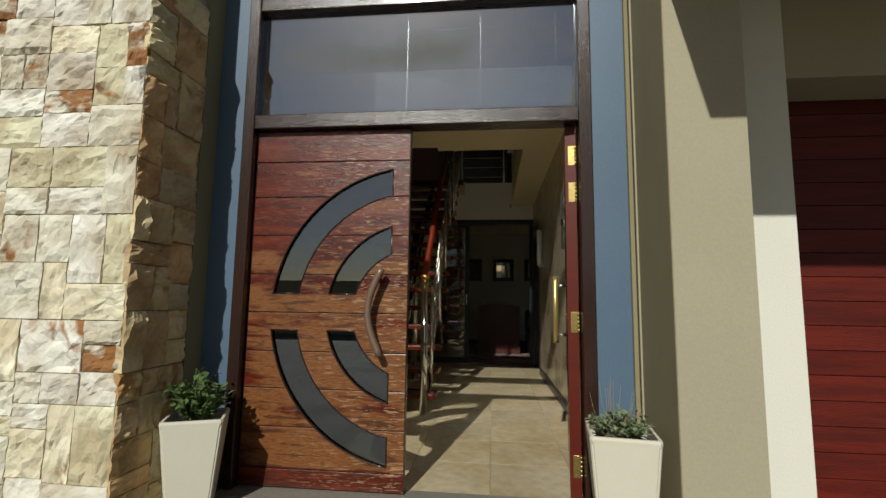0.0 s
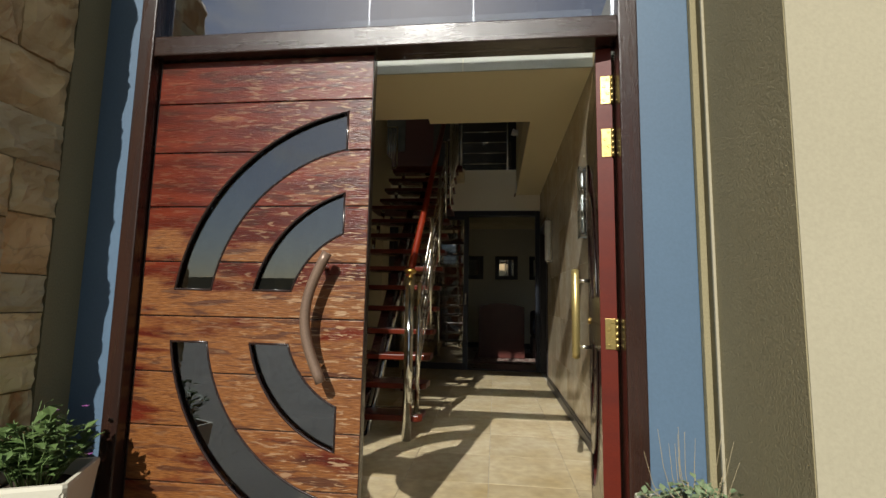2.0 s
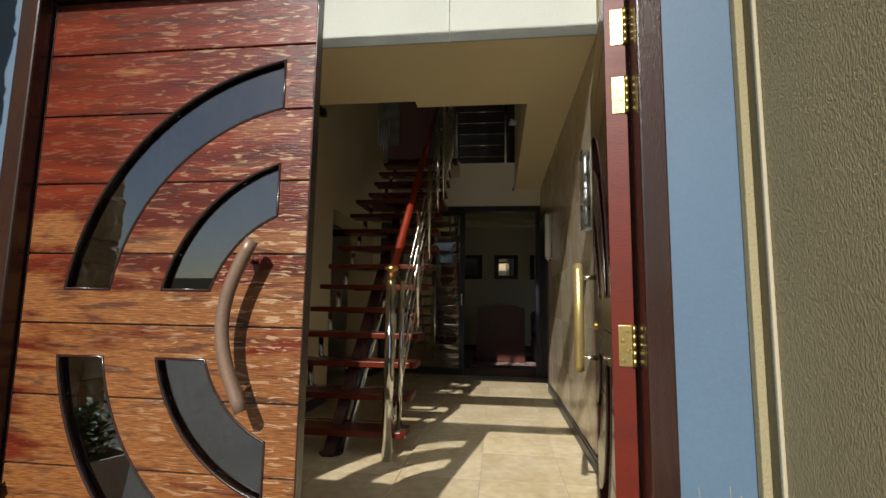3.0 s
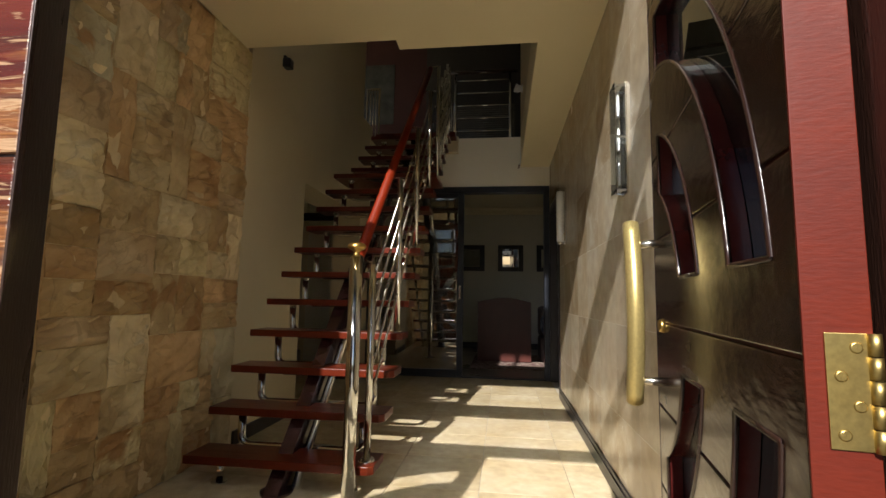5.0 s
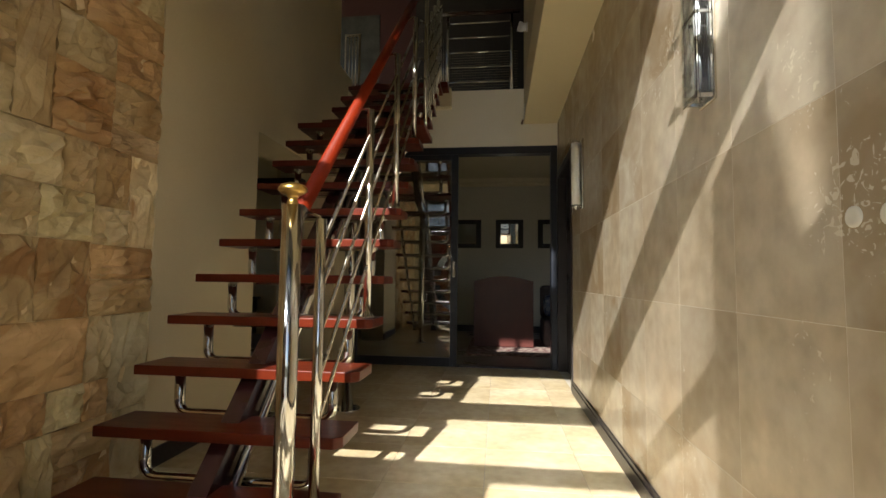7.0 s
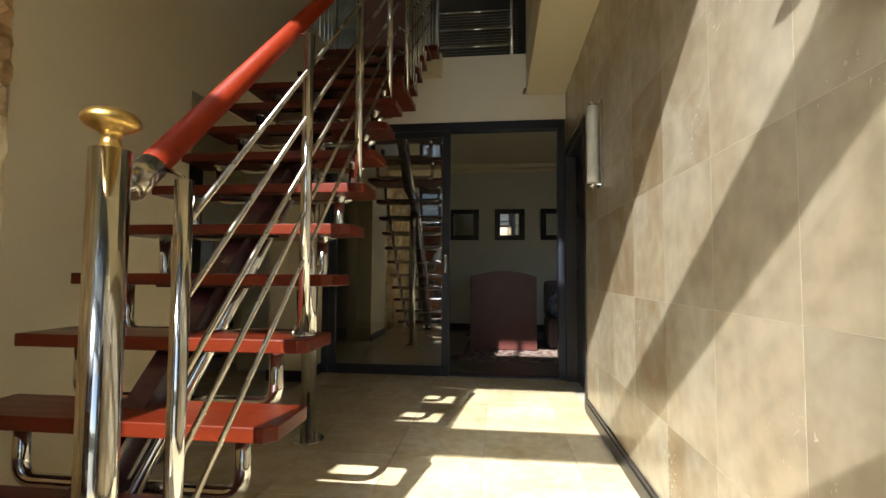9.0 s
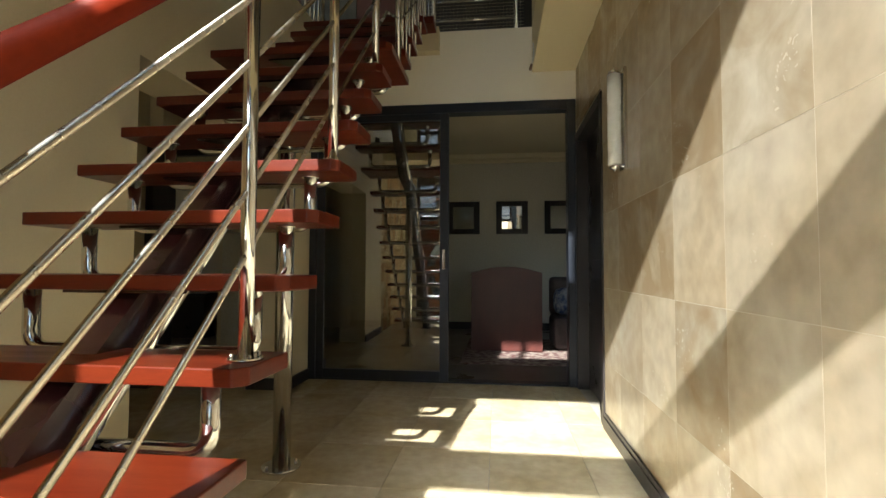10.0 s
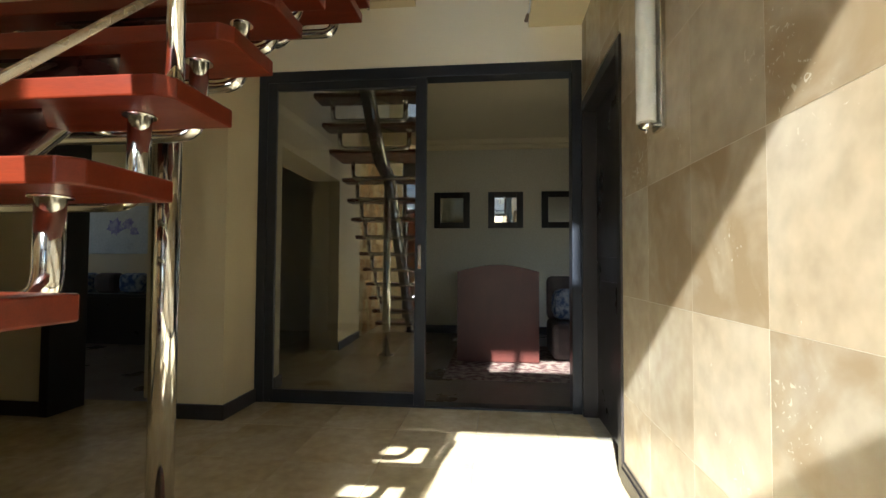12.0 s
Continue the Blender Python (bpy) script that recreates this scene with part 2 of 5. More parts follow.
def wall_tile_mat():
    """Travertine-like wall tile: warm clouds, pale worn veins, small pits."""
    m = mat("travertine_wall_tile", (0.60, 0.54, 0.42), 0.24, col2=(0.44, 0.345, 0.22), scale=1.7, fine=12, bump=0.015, vary=0.10,
            amount=0.45, fine_amt=0.32, rough_var=0.08)
    nt = m.node_tree
    b = nt.nodes["Principled BSDF"]
    src = b.inputs["Base Color"].links[0].from_socket
    tc = nt.nodes.new("ShaderNodeTexCoord")
    pit, zone = nt.nodes.new("ShaderNodeTexNoise"), nt.nodes.new("ShaderNodeTexNoise")
    pit.inputs["Scale"].default_value, pit.inputs["Detail"].default_value, pit.inputs["Distortion"].default_value = 30, 3, 2.2
    zone.inputs["Scale"].default_value = 2.4
    nt.links.new(tc.outputs["Object"], pit.inputs["Vector"])
    nt.links.new(tc.outputs["Object"], zone.inputs["Vector"])
    mul = nt.nodes.new("ShaderNodeMath")
    mul.operation = 'MULTIPLY'
    nt.links.new(pit.outputs["Fac"], mul.inputs[0])
    nt.links.new(zone.outputs["Fac"], mul.inputs[1])
    ramp = nt.nodes.new("ShaderNodeValToRGB")
    ramp.color_ramp.elements[0].position, ramp.color_ramp.elements[1].position = 0.400, 0.425
    nt.links.new(mul.outputs["Value"], ramp.inputs["Fac"])
    mix = nt.nodes.new("ShaderNodeMixRGB")
    mix.inputs[2].default_value = (0.80, 0.75, 0.60, 1)
    half = nt.nodes.new("ShaderNodeMath")
    half.operation, half.inputs[1].default_value = 'MULTIPLY', 0.65
    nt.links.new(ramp.outputs["Color"], half.inputs[0])
    nt.links.new(half.outputs["Value"], mix.inputs[0])
    info, spread = nt.nodes.new("ShaderNodeObjectInfo"), nt.nodes.new("ShaderNodeTexWhiteNoise")
    spread.noise_dimensions = '1D'
    nt.links.new(info.outputs["Random"], spread.inputs["W"])
    some = nt.nodes.new("ShaderNodeMapRange")
    some.inputs["From Min"].default_value, some.inputs["From Max"].default_value = 0.45, 0.95
    some.inputs["To Max"].default_value = 0.85
    nt.links.new(spread.outputs["Value"], some.inputs["Value"])
    cloud, soft = nt.nodes.new("ShaderNodeTexNoise"), nt.nodes.new("ShaderNodeValToRGB")
    cloud.inputs["Scale"].default_value, cloud.inputs["Detail"].default_value, cloud.inputs["Distortion"].default_value = 4.5, 8, 0.8
    soft.color_ramp.elements[0].position, soft.color_ramp.elements[1].position = 0.36, 0.60
    nt.links.new(tc.outputs["Object"], cloud.inputs["Vector"])
    nt.links.new(cloud.outputs["Fac"], soft.inputs["Fac"])
    amount = nt.nodes.new("ShaderNodeMath")
    amount.operation = 'MULTIPLY'
    nt.links.new(some.outputs["Result"], amount.inputs[0])
    nt.links.new(soft.outputs["Color"], amount.inputs[1])
    brown = nt.nodes.new("ShaderNodeMixRGB")
    brown.inputs[2].default_value = (0.345, 0.250, 0.140, 1)
    nt.links.new(amount.outputs["Value"], brown.inputs[0])
    nt.links.new(src, brown.inputs[1])
    nt.links.new(brown.outputs["Color"], mix.inputs[1])
    nt.links.new(mix.outputs["Color"], b.inputs["Base Color"])
    return m


WTILE = wall_tile_mat()


def leaf_wood():
    """Weathered door wood: red varnish high up and in patches, worn through to bare orange wood with dark streaks."""
    m = bpy.data.materials.new("weathered_varnish")
    m.use_nodes = True
    nt = m.node_tree
    nn, ll = nt.nodes.new, nt.links.new
    b = nt.nodes["Principled BSDF"]
    tc = nn("ShaderNodeTexCoord")
    info = nn("ShaderNodeObjectInfo")
    off = nn("ShaderNodeVectorMath")
    off.operation = 'SCALE'
    off.inputs[0].default_value = (3.1, 0.0, 7.7)
    ll(info.outputs["Random"], off.inputs["Scale"])
    pos = nn("ShaderNodeVectorMath")
    pos.operation = 'ADD'
    ll(tc.outputs["Object"], pos.inputs[0])
    ll(off.outputs["Vector"], pos.inputs[1])

    def noise_at(scale, stretch, detail=5.0, dist=0.0):
        mp = nn("ShaderNodeMapping")
        mp.inputs["Scale"].default_value = stretch
        n = nn("ShaderNodeTexNoise")
        n.inputs["Scale"].default_value, n.inputs["Detail"].default_value, n.inputs["Distortion"].default_value = scale, detail, dist
        ll(pos.outputs["Vector"], mp.inputs["Vector"])
        ll(mp.outputs["Vector"], n.inputs["Vector"])
        return n.outputs["Fac"]

    def ramp(fac, a, c, ca=(0, 0, 0, 1), cc=(1, 1, 1, 1)):
        r = nn("ShaderNodeValToRGB")
        r.color_ramp.elements[0].position, r.color_ramp.elements[1].position = a, c
        r.color_ramp.elements[0].color, r.color_ramp.elements[1].color = ca, cc
        ll(fac, r.inputs["Fac"])
        return r.outputs["Color"]

    streak = noise_at(2.2, (0.8, 1, 7), 9.0, 0.8)
    patch = noise_at(2.2, (0.8, 1, 1.6), 6.0, 0.6)
    fine = noise_at(24.0, (1.0, 1, 10), 4.0)
    red = ramp(streak, 0.35, 0.72, (0.070, 0.010, 0.005, 1), (0.165, 0.026, 0.010, 1))
    bare = ramp(fine, 0.3, 0.75, (0.105, 0.032, 0.008, 1), (0.29, 0.112, 0.028, 1))
    sep = nn("ShaderNodeSeparateXYZ")
    ll(tc.outputs["Object"], sep.inputs["Vector"])
    up = nn("ShaderNodeMapRange")
    up.inputs["From Min"].default_value, up.inputs["From Max"].default_value = 0.75, 1.65
    up.inputs["To Min"].default_value, up.inputs["To Max"].default_value = 0.17, -0.17
    ll(sep.outputs["Z"], up.inputs["Value"])
    low = nn("ShaderNodeMapRange")
    low.inputs["From Min"].default_value, low.inputs["From Max"].default_value = 0.095, 0.115
    low.inputs["To Min"].default_value, low.inputs["To Max"].default_value = -0.45, 0.0
    ll(sep.outputs["Z"], low.inputs["Value"])
    s1 = nn("ShaderNodeMath")
    s1.operation = 'ADD'
    ll(patch, s1.inputs[0])
    ll(up.outputs["Result"], s1.inputs[1])
    s2 = nn("ShaderNodeMath")
    s2.operation = 'ADD'
    ll(s1.outputs["Value"], s2.inputs[0])
    ll(low.outputs["Result"], s2.inputs[1])
    hinge = nn("ShaderNodeMapRange")
    hinge.inputs["From Min"].default_value, hinge.inputs["From Max"].default_value = 0.0, 0.26
    hinge.inputs["To Min"].default_value, hinge.inputs["To Max"].default_value = -0.13, 0.0
    ll(sep.outputs["X"], hinge.inputs["Value"])
    s4 = nn("ShaderNodeMath")
    s4.operation = 'ADD'
    ll(s2.outputs["Value"], s4.inputs[0])
    ll(hinge.outputs["Result"], s4.inputs[1])
    s3 = nn("ShaderNodeMath")
    s3.operation = 'MULTIPLY_ADD'
    s3.inputs[1].default_value = 0.55
    ll(streak, s3.inputs[0])
    ll(s4.outputs["Value"], s3.inputs[2])
    worn = ramp(s3.outputs["Value"], 0.76, 0.86)
    mix = nn("ShaderNodeMixRGB")
    ll(worn, mix.inputs[0])
    ll(red, mix.inputs[1])
    ll(bare, mix.inputs[2])
    dark = ramp(noise_at(4.0, (1.1, 1, 9), 9.0, 0.7), 0.54, 0.62)
    mix2 = nn("ShaderNodeMixRGB")
    mix2.inputs[2].default_value = (0.050, 0.015, 0.008, 1)
    dk = nn("ShaderNodeMath")
    dk.operation = 'MULTIPLY'
    dk.inputs[1].default_value = 0.75
    ll(dark, dk.inputs[0])
    ll(dk.outputs["Value"], mix2.inputs[0])
    ll(mix.outputs["Color"], mix2.inputs[1])
    # pale streaks, denser towards the free edge: worn fibres plus painted-in sun glints
    pale = ramp(noise_at(15.0, (0.9, 1, 6), 9.0, 0.9), 0.56, 0.63)
    pk = nn("ShaderNodeMath")
    pk.operation = 'MULTIPLY'
    out = nn("ShaderNodeMapRange")
    out.inputs["From Min"].default_value, out.inputs["From Max"].default_value = 0.25, 0.85
    out.inputs["To Min"].default_value, out.inputs["To Max"].default_value = 0.10, 0.75
    ll(sep.outputs["X"], out.inputs["Value"])
    ll(pale, pk.inputs[0])
    ll(out.outputs["Result"], pk.inputs[1])
    mix3 = nn("ShaderNodeMixRGB")
    mix3.inputs[2].default_value = (0.42, 0.27, 0.15, 1)
    ll(pk.outputs["Value"], mix3.inputs[0])
    ll(mix2.outputs["Color"], mix3.inputs[1])
    ll(mix3.outputs["Color"], b.inputs["Base Color"])
    rr = nn("ShaderNodeMapRange")
    rr.inputs["To Min"].default_value, rr.inputs["To Max"].default_value = 0.26, 0.48
    ll(worn, rr.inputs["Value"])
    ll(rr.outputs["Result"], b.inputs["Roughness"])
    bp = nn("ShaderNodeBump")
    bp.inputs["Strength"].default_value, bp.inputs["Distance"].default_value = 0.42, 0.005
    ll(fine, bp.inputs["Height"])
    ll(bp.outputs["Normal"], b.inputs["Normal"])
    b.inputs["Specular IOR Level"].default_value = 0.3
    b.inputs["Coat Weight"].default_value = 0.30
    b.inputs["Coat Roughness"].default_value = 0.2
    return m


LEAFW = leaf_wood()


def stone_mat(name, base, rust, dark, rust_from, palette=None):
    """Split sandstone: pale, with rust and grey veins; each stone takes its own place in the noise."""
    m = bpy.data.materials.new(name)
    m.use_nodes = True
    nt = m.node_tree
    nn, ll = nt.nodes.new, nt.links.new
    b = nt.nodes["Principled BSDF"]
    tc, info = nn("ShaderNodeTexCoord"), nn("ShaderNodeObjectInfo")
    off = nn("ShaderNodeVectorMath")
    off.operation = 'SCALE'
    off.inputs[0].default_value = (31.0, 17.0, 23.0)
    ll(info.outputs["Random"], off.inputs["Scale"])
    pos = nn("ShaderNodeVectorMath")
    pos.operation = 'ADD'
    ll(tc.outputs["Object"], pos.inputs[0])
    ll(off.outputs["Vector"], pos.inputs[1])

    def nz(scale, detail, dist):
        n = nn("ShaderNodeTexNoise")
        n.inputs["Scale"].default_value, n.inputs["Detail"].default_value, n.inputs["Distortion"].default_value = scale, detail, dist
        ll(pos.outputs["Vector"], n.inputs["Vector"])
        return n.outputs["Fac"]

    def ramp(fac, a, c, ca=(0, 0, 0, 1), cc=(1, 1, 1, 1)):
        r = nn("ShaderNodeValToRGB")
        r.color_ramp.elements[0].position, r.color_ramp.elements[1].position = a, c
        r.color_ramp.elements[0].color, r.color_ramp.elements[1].color = ca, cc
        ll(fac, r.inputs["Fac"])
        return r.outputs["Color"]

    body = ramp(nz(3.0, 5, 0.6), 0.3, 0.7, (*base, 1), (*[c * k for c, k in zip(base, (0.80, 0.72, 0.55))], 1))
    pick = nn("ShaderNodeMath")
    pick.operation, pick.inputs[1].default_value = 'MULTIPLY', 7.31
    ll(info.outputs["Random"], pick.inputs[0])
    wr = nn("ShaderNodeTexWhiteNoise")
    wr.noise_dimensions = '1D'
    ll(pick.outputs["Value"], wr.inputs["W"])
    mr = nn("ShaderNodeMapRange")
    mr.inputs["From Min"].default_value, mr.inputs["From Max"].default_value = 0.64, 0.95
    mr.inputs["To Min"].default_value, mr.inputs["To Max"].default_value = -0.10, 0.16
    ll(wr.outputs["Value"], mr.inputs["Value"])
    sm = nn("ShaderNodeMath")
    sm.operation = 'ADD'
    ll(nz(4.5, 6, 1.2), sm.inputs[0])
    ll(mr.outputs["Result"], sm.inputs[1])
    if palette:
        wp = nn("ShaderNodeTexWhiteNoise")
        wp.noise_dimensions = '1D'
        ll(info.outputs["Random"], wp.inputs["W"])
        pr = nn("ShaderNodeValToRGB")
        pr.color_ramp.interpolation = 'CONSTANT'
        while len(pr.color_ramp.elements) < len(palette):
            pr.color_ramp.elements.new(0.5)
        for k, e in enumerate(pr.color_ramp.elements):
            e.position, e.color = k / len(palette), (*palette[k], 1)
        ll(wp.outputs["Value"], pr.inputs["Fac"])
        pm = nn("ShaderNodeMixRGB")
        pm.blend_type, pm.inputs[0].default_value = 'MULTIPLY', 1.0
        ll(pr.outputs["Color"], pm.inputs[1])
        ll(ramp(nz(2.6, 6, 0.9), 0.3, 0.72, (1.12, 1.12, 1.12, 1), (0.55, 0.45, 0.34, 1)), pm.inputs[2])
        body = pm.outputs["Color"]
    mix = nn("ShaderNodeMixRGB")
    ll(ramp(sm.outputs["Value"], rust_from, rust_from + 0.10), mix.inputs[0])
    ll(body, mix.inputs[1])
    mix.inputs[2].default_value = (*rust, 1)
    mix2 = nn("ShaderNodeMixRGB")
    crack = nn("ShaderNodeValToRGB")
    crack.color_ramp.elements[0].position, crack.color_ramp.elements[1].position = 0.482, 0.518
    crack.color_ramp.elements[1].color = (0, 0, 0, 1)
    mid = crack.color_ramp.elements.new(0.5)
    mid.color = (0.30, 0.30, 0.30, 1)
    ll(nz(3.4, 5, 0.9), crack.inputs["Fac"])
    blot = nn("ShaderNodeMixRGB")
    blot.blend_type, blot.inputs[0].default_value = 'LIGHTEN', 1.0
    ll(ramp(nz(6.0, 9, 0.5), 0.64, 0.72, (0, 0, 0, 1), (0.55, 0.55, 0.55, 1)), blot.inputs[1])
    patchy = nn("ShaderNodeMixRGB")
    patchy.blend_type, patchy.inputs[0].default_value = 'MULTIPLY', 1.0
    ll(crack.outputs["Color"], patchy.inputs[1])
    ll(ramp(nz(2.0, 3, 0.0), 0.46, 0.56), patchy.inputs[2])
    ll(patchy.outputs["Color"], blot.inputs[2])
    ll(blot.outputs["Color"], mix2.inputs[0])
    ll(mix.outputs["Color"], mix2.inputs[1])
    mix2.inputs[2].default_value = (*dark, 1)
    hsv = nn("ShaderNodeHueSaturation")
    wn_ = nn("ShaderNodeTexWhiteNoise")
    wn_.noise_dimensions = '1D'
    ll(info.outputs["Random"], wn_.inputs["W"])
    mr2 = nn("ShaderNodeMapRange")
    mr2.inputs["To Min"].default_value, mr2.inputs["To Max"].default_value = 0.86, 1.10
    ll(wn_.outputs["Value"], mr2.inputs["Value"])
    ll(mr2.outputs["Result"], hsv.inputs["Value"])
    ll(mix2.outputs["Color"], hsv.inputs["Color"])
    ll(hsv.outputs["Color"], b.inputs["Base Color"])
    b.inputs["Roughness"].default_value = 0.8
    bp = nn("ShaderNodeBump")
    bp.inputs["Strength"].default_value, bp.inputs["Distance"].default_value = 0.75, 0.02
    ll(nz(9.0, 9, 1.4), bp.inputs["Height"])
    bq = nn("ShaderNodeBump")
    bq.inputs["Strength"].default_value, bq.inputs["Distance"].default_value = 0.6, 0.008
    ll(nz(26.0, 8, 0.6), bq.inputs["Height"])
    ll(bp.outputs["Normal"], bq.inputs["Normal"])
    ll(bq.outputs["Normal"], b.inputs["Normal"])
    return m


STONE = stone_mat("split_sandstone", (0.80, 0.76, 0.60), (0.32, 0.14, 0.042), (0.20, 0.175, 0.13), 0.58,
                  [(0.88, 0.86, 0.72), (0.82, 0.79, 0.57), (0.88, 0.87, 0.79), (0.80, 0.78, 0.66), (0.86, 0.83, 0.64), (0.84, 0.84, 0.76), (0.82, 0.77, 0.58)])
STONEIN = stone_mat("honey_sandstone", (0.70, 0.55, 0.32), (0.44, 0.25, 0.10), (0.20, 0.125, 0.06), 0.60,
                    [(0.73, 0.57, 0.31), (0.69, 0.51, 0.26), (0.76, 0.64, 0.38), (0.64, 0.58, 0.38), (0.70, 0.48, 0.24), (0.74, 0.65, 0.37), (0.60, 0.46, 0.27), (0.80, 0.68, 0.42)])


# ---- mesh helpers ----
def bm_box(bm, a, b_, bevel=0.0):
    """Adds a box from corner a to corner b_ to bm, with its edges rounded by bevel."""
    a, b_ = Vector(a), Vector(b_)
    r = bmesh.ops.create_cube(bm, size=1.0, matrix=Matrix.Translation((a + b_) / 2) @ Matrix.Diagonal((*[abs(c) for c in (b_ - a)], 1)))
    if bevel > 0:
        es = list({e for v in r["verts"] for e in v.link_edges})
        bmesh.ops.bevel(bm, geom=es, offset=bevel, segments=2, profile=0.5, affect='EDGES')
    return bm


def box(a, b_, bevel=0.0):
    return bm_box(bmesh.new(), a, b_, bevel)


def bm_prism(bm, pts, y0, y1, axis="y"):
    """An outline in a plane, drawn out from y0 to y1 along the axis."""
    def place(u, v, w):
        return {"y": (u, w, v), "x": (w, u, v), "z": (u, v, w)}[axis]
    lo = [bm.verts.new(place(u, v, y0)) for u, v in pts]
    hi = [bm.verts.new(place(u, v, y1)) for u, v in pts]
    n = len(pts)
    bm.faces.new(lo)
    bm.faces.new(hi[::-1])
    for i in range(n):
        bm.faces.new((lo[i], hi[i], hi[(i + 1) % n], lo[(i + 1) % n]))
    bmesh.ops.recalc_face_normals(bm, faces=bm.faces[:])
    return bm


def bm_tube(bm, pts, r, seg=14, cap=True):
    """A round tube of radius r along the points."""
    pts = [Vector(p) for p in pts]
    rings = []
    side = None
    for i, p in enumerate(pts):
        d = (pts[min(i + 1, len(pts) - 1)] - pts[max(i - 1, 0)]).normalized()
        if side is None:
            side = d.orthogonal().normalized()
        side = (side - d * side.dot(d)).normalized()
        up = d.cross(side)
        rad = r[i] if isinstance(r, (list, tuple)) else r
        rings.append([bm.verts.new(p + (side * math.cos(6.2832 * k / seg) + up * math.sin(6.2832 * k / seg)) * rad) for k in range(seg)])
    for a, c in zip(rings, rings[1:]):
        for k in range(seg):
            f = bm.faces.new((a[k], a[(k + 1) % seg], c[(k + 1) % seg], c[k]))
            f.smooth = True
    if cap:
        bm.faces.new(rings[0][::-1])
        bm.faces.new(rings[-1])
    return bm


def tube(pts, r, seg=14):
    return bm_tube(bmesh.new(), pts, r, seg)


def rounded(pts, r, n=6):
    """The polyline with its inner corners rounded to radius r."""
    pts = [Vector(p) for p in pts]
    out = [pts[0]]
    for a, p, c in zip(pts, pts[1:], pts[2:]):
        u, v = (a - p).normalized(), (c - p).normalized()
        s, e = p + u * r, p + v * r
        for k in range(n + 1):
            t = k / n
            out.append(s * (1 - t) ** 2 + p * 2 * t * (1 - t) + e * t * t)
    return out + [pts[-1]]


def part(name, bm, material, parent=None, label=""):
    """Links bm as one mesh object under its parent, in the parent's own coordinates."""
    me = bpy.data.meshes.new(name)
    bm.to_mesh(me)
    bm.free()
    me.materials.append(material)
    ob = new(name, me)
    if parent is not None:
        ob.parent = parent
    if label:
        ob["label"] = label
    return ob


def thing(name, at, label, category, group="", kind=""):
    ob = new(name)
    ob.empty_display_size = 0.1
    ob.location = at
    return tagged(ob, label, category, group, kind)


def structure(name, bm, material, label, category=""):
    return tagged(part(name, bm, material), label, category or name.split("_")[0], kind="structure")


def boxes(*list_, bevel=0.0):
    bm = bmesh.new()
    for a, b_ in list_:
        bm_box(bm, a, b_, bevel)
    return bm


# ---- large structure ----
WX, LX = 0.82, -1.63          # right wall face, left wall face
structure("ground", boxes(((-60, -60, -0.06), (60, 2.9, -0.012))), PAVE, "pale concrete paving in front of the house", "ground")
# unseen backdrop, added to give the glass a dark horizon to reflect
structure("wall_boundary", boxes(((-12, -9.2, -0.06), (12, -9.0, 1.7))), BEIGE, "unseen plain beige wall added across the forecourt for the glass to reflect", "wall")
structure("threshold", box((-1.40, 2.86, -0.05), (0.65, 3.08, 0.006), 0.004), GRIME, "worn grey stone door threshold", "threshold")

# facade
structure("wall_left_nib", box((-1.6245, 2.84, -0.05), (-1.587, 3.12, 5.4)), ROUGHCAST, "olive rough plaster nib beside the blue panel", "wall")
structure("wall_left_back", box((-3.6, 3.122, -0.05), (-1.662, 3.198, 5.4)), CREAM, "plain wall behind the pier", "wall")
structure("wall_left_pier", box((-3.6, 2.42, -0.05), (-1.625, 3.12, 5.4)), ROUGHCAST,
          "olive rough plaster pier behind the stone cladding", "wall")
structure("wall_left_lining", box((-1.66, 3.122, -0.05), (-1.40, 3.198, 5.4)), CREAM, "cream plaster inside the door jamb", "wall")
structure("wall_left_panel", box((-1.586, 2.985, -0.05), (-1.40, 3.12, 5.4)), BLUE, "blue-grey painted panel beside the front door", "wall")
structure("wall_right_panel", box((0.645, 2.96, -0.05), (0.847, 3.2, 5.4)), BLUE, "blue-grey painted panel beside the front door", "wall")
structure("wall_right_pier", boxes(((0.850, 2.44, -0.05), (1.18, 3.2, 5.4))), BEIGE, "beige plastered pier between entrance and garage", "wall")
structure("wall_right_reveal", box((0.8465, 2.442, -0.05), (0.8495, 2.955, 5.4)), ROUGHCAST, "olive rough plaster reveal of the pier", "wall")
# shade on this nib is put into its darker olive plaster
structure("trim_reveal", box((0.824, 2.930, 0.0), (0.846, 2.957, 5.4), 0.003), ROUGHCAST, "plaster nib along the reveal, its shade put into the olive", "trim")
structure("trim_bead", box((0.836, 2.868, 0.0), (0.846, 2.880, 5.4), 0.003), BEIGE, "narrow pale plaster bead along the reveal", "trim")
structure("wall_garage_side", boxes(((1.182, 2.9, -0.05), (1.63, 3.2, 5.4)), ), WHITEWALL, "white plastered wall beside the garage opening", "wall")
structure("wall_garage_end", box((4.4, 2.9, -0.05), (6.0, 3.2, 2.24)), WHITEWALL, "white plastered wall beside the garage opening", "wall")
# unseen backing, added to stop sky showing through the board gaps
structure("wall_garage_back", box((1.55, 3.26, -0.05), (4.5, 3.3, 2.4)), WHITEWALL, "plain backing added to block light through the garage boards", "wall")
# lintel split from the white wall; beige puts its olive shade into the colour
structure("wall_garage_lintel", boxes(((1.63, 2.9, 2.24), (6.0, 3.2, 5.4))), BEIGE, "plaster lintel over the garage door, its shade put into the beige", "wall")
